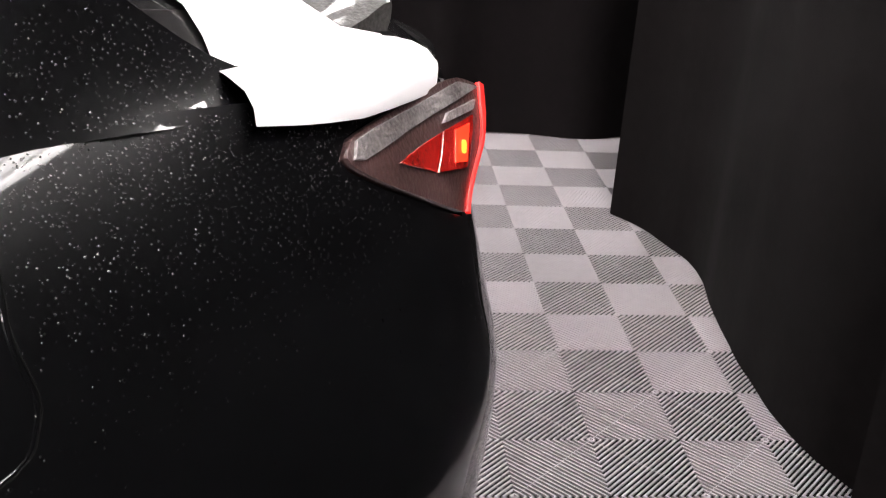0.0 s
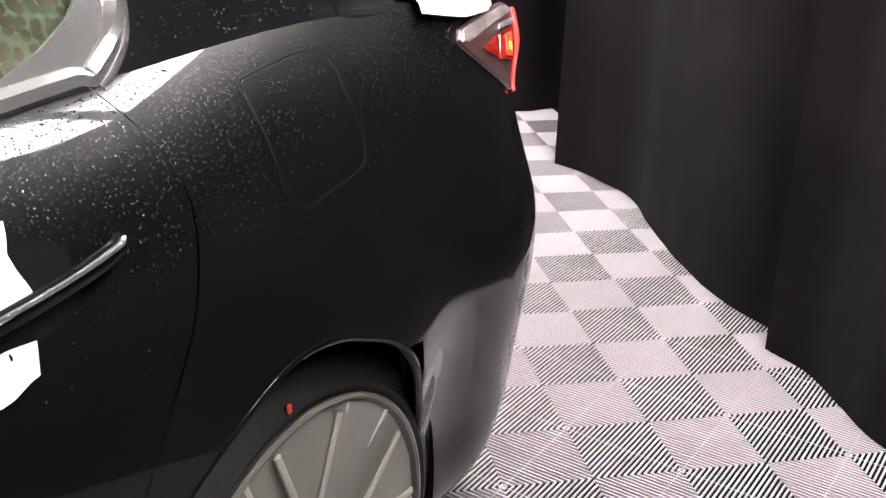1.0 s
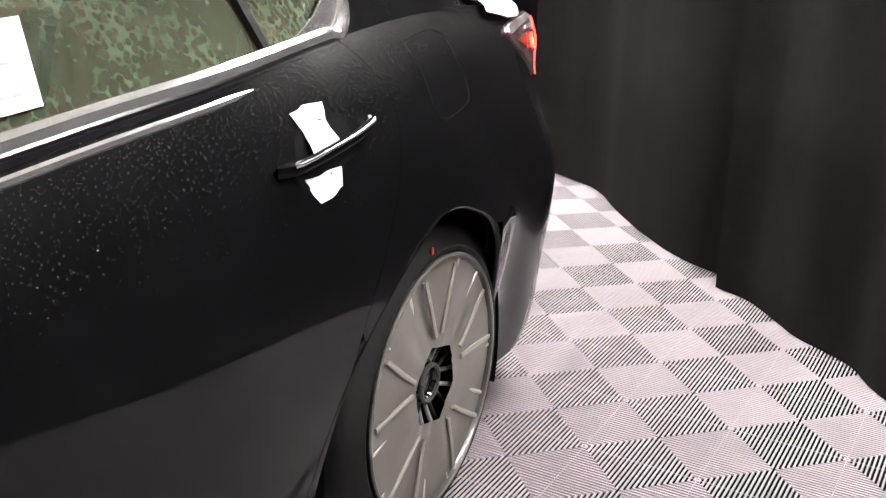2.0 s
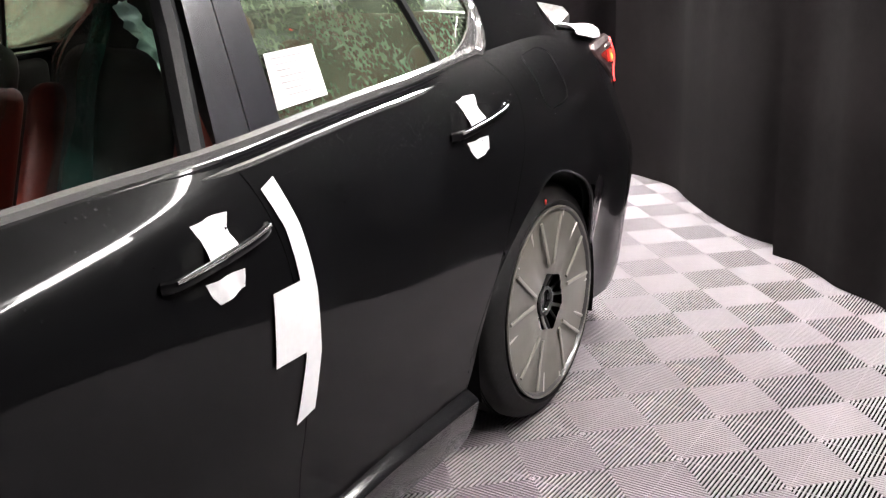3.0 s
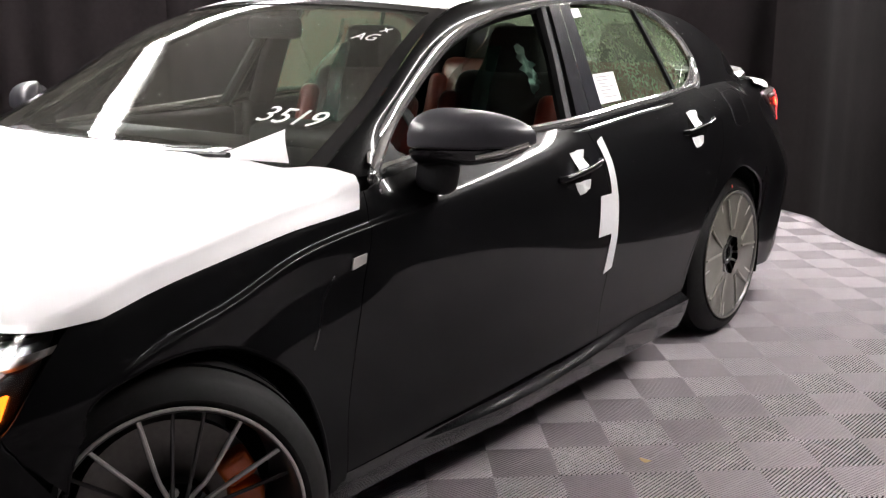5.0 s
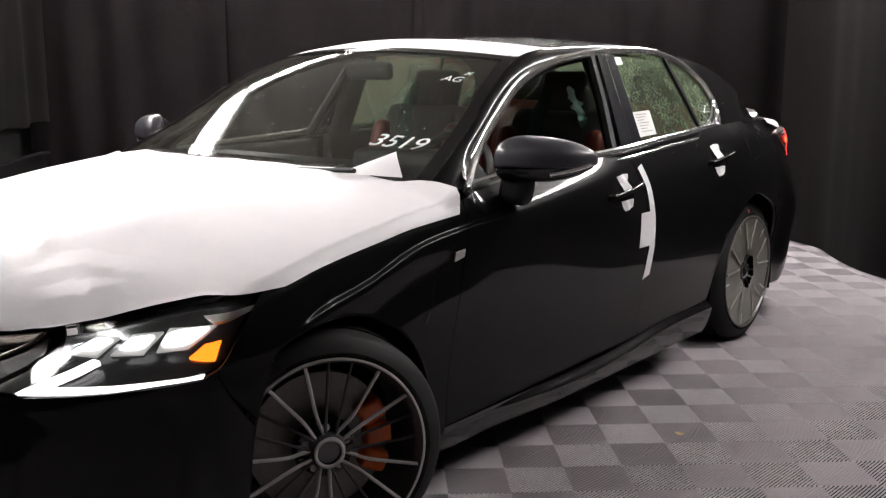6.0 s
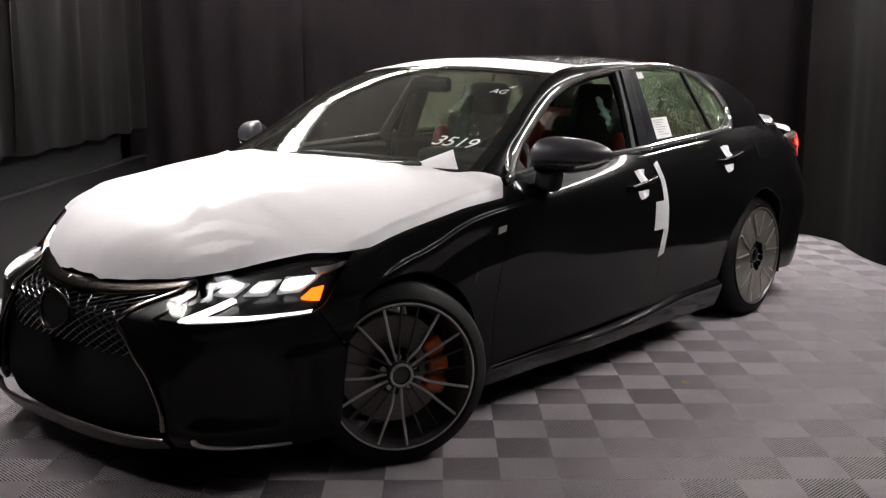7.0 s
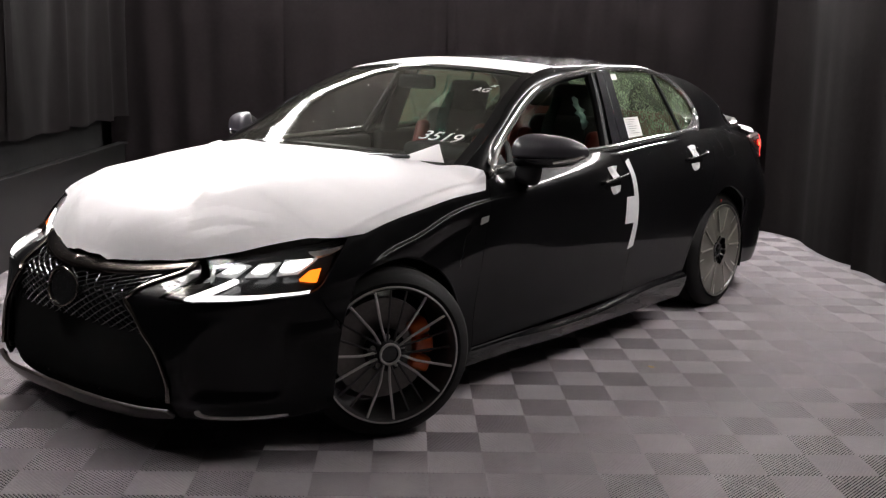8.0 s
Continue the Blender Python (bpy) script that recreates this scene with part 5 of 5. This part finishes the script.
plate("wall_front", U0 - .1, U1 + .1, V0 - .1, V0, -.15, TOP + .1, WALL, "dark painted wall behind the curtains", "wall")
plate("skirting_panel", -2.86, -2.83, V0, 4.1, -.012, .585, SKIRT, "low black panel along the curtain wall", "panel")
plate("skirting_ledge", -2.88, -2.80, V0, 4.1, .585, .60, SKIRT, "thin black ledge on the low panel", "panel")


def curtain(path, z0, z1, deep, wave, label, mat, seed=0):
    """A hanging cloth along a path (room axes), with uneven folds that deepen towards the hem."""
    pts = spline([(u, v, 0) for u, v in path], 6)
    far = [0.0]
    for a, b in zip(pts, pts[1:]):
        far.append(far[-1] + (b - a).length)
    n = max(24, int(far[-1] / .022))
    rows = []
    for k in range(15):
        q = k / 14
        row = []
        for j in range(n + 1):
            s = far[-1] * j / n
            i = max(0, min(len(pts) - 2, sum(1 for f in far if f <= s) - 1))
            p = pts[i].lerp(pts[i + 1], (s - far[i]) / max(1e-9, far[i + 1] - far[i]))
            run = (pts[i + 1] - pts[i]).normalized()
            soft = noise.noise((s * .9, seed, q * .5)) * 1.6
            fold = math.sin(2 * math.pi * s / wave + 3 * soft) * (.55 + .45 * noise.noise((s * 1.3, seed + 5, 0)))
            fold += .5 * noise.noise((s * 5.5, seed + 9, q * 1.2)) + .25 * noise.noise((s * 2, q * 4, seed))
            hem = .012 * math.sin(s * 9 + seed) if k == 0 and z0 > .1 else 0
            p = p + Vector((-run.y, run.x, 0)) * deep * fold * (1.15 - .5 * q)
            row.append(room(p.x, p.y, z0 + (z1 - z0) * q + hem))
        rows.append(row)
    return tagged(loft("curtain", rows, mat, None), label, "curtain", "curtains round the room")


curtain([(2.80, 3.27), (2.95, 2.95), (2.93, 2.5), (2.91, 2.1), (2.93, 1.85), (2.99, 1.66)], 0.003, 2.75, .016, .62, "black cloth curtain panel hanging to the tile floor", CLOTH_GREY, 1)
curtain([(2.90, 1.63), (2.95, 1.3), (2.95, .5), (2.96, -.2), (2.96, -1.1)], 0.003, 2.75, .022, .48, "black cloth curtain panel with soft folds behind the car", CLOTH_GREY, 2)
curtain([(2.96, -1.0), (2.96, -4.4)], 0.003, 2.75, .040, .48, "black cloth curtain panel hanging to the tile floor", CLOTH, 3)
curtain([(2.96, -4.3), (2.96, -8.0)], 0.003, 2.75, .040, .48, "black cloth curtain panel hanging to the tile floor", CLOTH, 4)
curtain([(1.75, 4.12), (3.35, 4.12)], 0.003, 2.75, .045, .40, "black folded cloth curtain in the far corner", CLOTH, 5)
curtain([(.10, 4.14), (1.82, 4.14)], 0.003, 2.75, .045, .34, "black folded cloth curtain along the far side", CLOTH, 6)
curtain([(-1.45, 4.12), (.18, 4.14)], 0.003, 2.75, .045, .36, "black folded cloth curtain along the far side", CLOTH, 7)
curtain([(-2.95, 4.12), (-1.38, 4.12)], 0.003, 2.75, .050, .42, "black folded cloth curtain along the far side", CLOTH, 8)
curtain([(-2.76, 1.15), (-2.78, 4.05)], .84, 2.75, .035, .62, "charcoal cloth curtain ending above a low panel", CLOTH_DIMMED, 9)
curtain([(-2.76, -2.2), (-2.76, 1.25)], .84, 2.75, .035, .62, "charcoal cloth curtain ending above a low panel", CLOTH_DIMMED, 10)
curtain([(-2.76, -8.0), (-2.76, -2.1)], .84, 2.75, .035, .62, "charcoal cloth curtain ending above a low panel", CLOTH_DIMMED, 11)
curtain([(-2.9, -8.05), (3.0, -8.05)], 0.003, 2.75, .045, .42, "black cloth curtain closing the room's near end", CLOTH, 12)


# light tubes in a ring under the ceiling
def fixture(u, v, along_v, length=1.15):
    f = tagged(new("ceiling_light"), "white strip light with three bare tubes under the ceiling", "light", "strip lights under the ceiling")
    m = Matrix.Translation(room(u, v, 2.86)) @ Matrix.Rotation(TURN + (math.pi / 2 if along_v else 0), 4, "Z")
    f.matrix_basis = m
    part("light_housing", soft_box((length + .06, .34, .05), (0, 0, .02), .008), HOUSING, f)
    for d in (-.095, 0, .095):
        part("light_tube", tube([(-length / 2, d, -.035), (0, d, -.035), (length / 2, d, -.035)], .028, 12), TUBE, f, "lit white tube")
    for d in (-1, 1):
        part("light_socket", soft_box((.02, .30, .06), (d * (length / 2 + .01), 0, -.025), .005), HOUSING, f)
        part("light_hanger", tube([(d * length * .4, 0, .04), (d * length * .4, 0, .24)], .006, 6), HOUSING, f)


for k in range(4):
    fixture(2.64, 2.0 - 1.22 * k, True)
for k in range(5):
    fixture(-2.25, 2.9 - 1.22 * k, True)
for k in range(4):
    fixture(-1.45 + 1.22 * k, 3.3, False)

# the foot of a black stand on the floor
foot = tagged(new("stand_foot"), "round black rubber foot of a stand on the floor", "stand")
foot.location = (2.545, -.60, 0)
b = lathe([(0, .0), (0, .055), (.02, .06), (.07, .05), (.09, .022), (.45, .018), (.45, 0)], 24)
bmesh.ops.rotate(b, verts=b.verts, matrix=Matrix.Rotation(-math.pi / 2, 3, "Y"))
part("foot_pad", b, RUBBER, foot)

# a dry leaf on the floor
leaf = bmesh.new()
leaf.faces.new([leaf.verts.new((.020 * math.cos(g) * (1 + .2 * math.sin(2 * g)), .009 * math.sin(g), .004 + .004 * math.cos(2 * g))) for g in (2 * math.pi * k / 12 for k in range(12))])
leaf_ob = tagged(part("dry_leaf", leaf, plain("dry_leaf", (0.5, 0.36, 0.16), 0.8), None), "small dry tan leaf lying on the floor tiles", "leaf")
leaf_ob.location = (1.223, .013, .002)

# ---- the floor's tiles: ribs in four quarters, turned by turns ----
SQ = 0.2


def rib_square(verts, faces, x0, y0, rising, z=0.0, steps=13, deep=.0041):
    """One quarter of a tile: slanted ribs with rounded backs and open gaps, and one thin cross bar under them."""
    p = SQ / steps
    h, r = p * .205, p * .06
    for k in range(-steps, steps):
        c = (k + .5) * p
        i = len(verts)
        for o, d in ((-h, -deep), (-h, -r), (-h + r, 0), (h - r, 0), (h, -r), (h, -deep)):
            e = max(-SQ + .0005, min(SQ - .0005, c + o))
            for x, y in ((max(e, 0), max(-e, 0)), (min(SQ, SQ + e), min(SQ, SQ - e))):
                verts.append((x0 + (x if rising else SQ - x), y0 + y, z + d))
        quads = [(i + 2 * q, i + 2 * q + 1, i + 2 * q + 3, i + 2 * q + 2) for q in range(5)] + [tuple(i + 2 * q for q in range(6))[::-1], tuple(i + 2 * q + 1 for q in range(6))]
        faces += [f if rising else f[::-1] for f in quads]
    a = .0009
    line = [(a, SQ - a), (SQ - a, a)] if rising else [(a, a), (SQ - a, SQ - a)]
    (ax, ay), (bx, by) = line
    nx, ny = (a, a) if rising else (a, -a)
    i = len(verts)
    verts += [(x0 + ax - nx, y0 + ay - ny, z - .0016), (x0 + bx - nx, y0 + by - ny, z - .0016), (x0 + bx + nx, y0 + by + ny, z - .0016), (x0 + ax + nx, y0 + ay + ny, z - .0016)]
    faces.append((i, i + 1, i + 2, i + 3))


tv, tf = [], []
for i in (0, 1):
    for j in (0, 1):
        rib_square(tv, tf, i * SQ, j * SQ, (i + j) % 2 == 0)
tile_mesh = bpy.data.meshes.new("floor_tile")
tile_mesh.from_pydata(tv, [], tf)
tile_mesh.materials.append(TILE)
base_u = CORNER.dot(room(1, 0)) % (2 * SQ)
base_v = CORNER.dot(room(0, 1)) % (2 * SQ)
spots = []
k0, k1 = math.floor((U0 + .15 - base_u) / .4), math.ceil((U1 - base_u) / .4)
for i in range(k0, k1):
    for j in range(math.floor((-7.0 - base_v) / .4), math.ceil((V1 - base_v) / .4)):
        u, v = base_u + .4 * i, base_v + .4 * j
        if U0 < u < 3.05 and v < 4.4:
            p = room(u + .2, v + .2)
            under = abs(p.x) < .7 and -2.0 < p.y < 2.2
            spots.append(((p - Vector((1.9, -.4, 0))).length + (6 if under else 0), u, v))
spots.sort()
for k, (far, u, v) in enumerate(spots[:300]):
    ob = bpy.data.objects.new("floor_tile", tile_mesh)
    scene.collection.objects.link(ob)
    ob.matrix_basis = Matrix.Translation(room(u, v)) @ Matrix.Rotation(TURN, 4, "Z")
    ob.parent = floor
rv, rf = [], []
for far, u, v in spots[300:]:
    for i in (0, 1):
        for j in (0, 1):
            rib_square(rv, rf, u + i * SQ, v + j * SQ, (i + j) % 2 == 0)
me = bpy.data.meshes.new("far_tiles")
me.from_pydata([tuple(room(*v)) for v in rv], [], rf)
me.materials.append(TILE)
rest = new("far_tiles", me)
rest.parent = floor
tagged(rest, "grey ribbed floor tiles further off", "", "", "stuff")
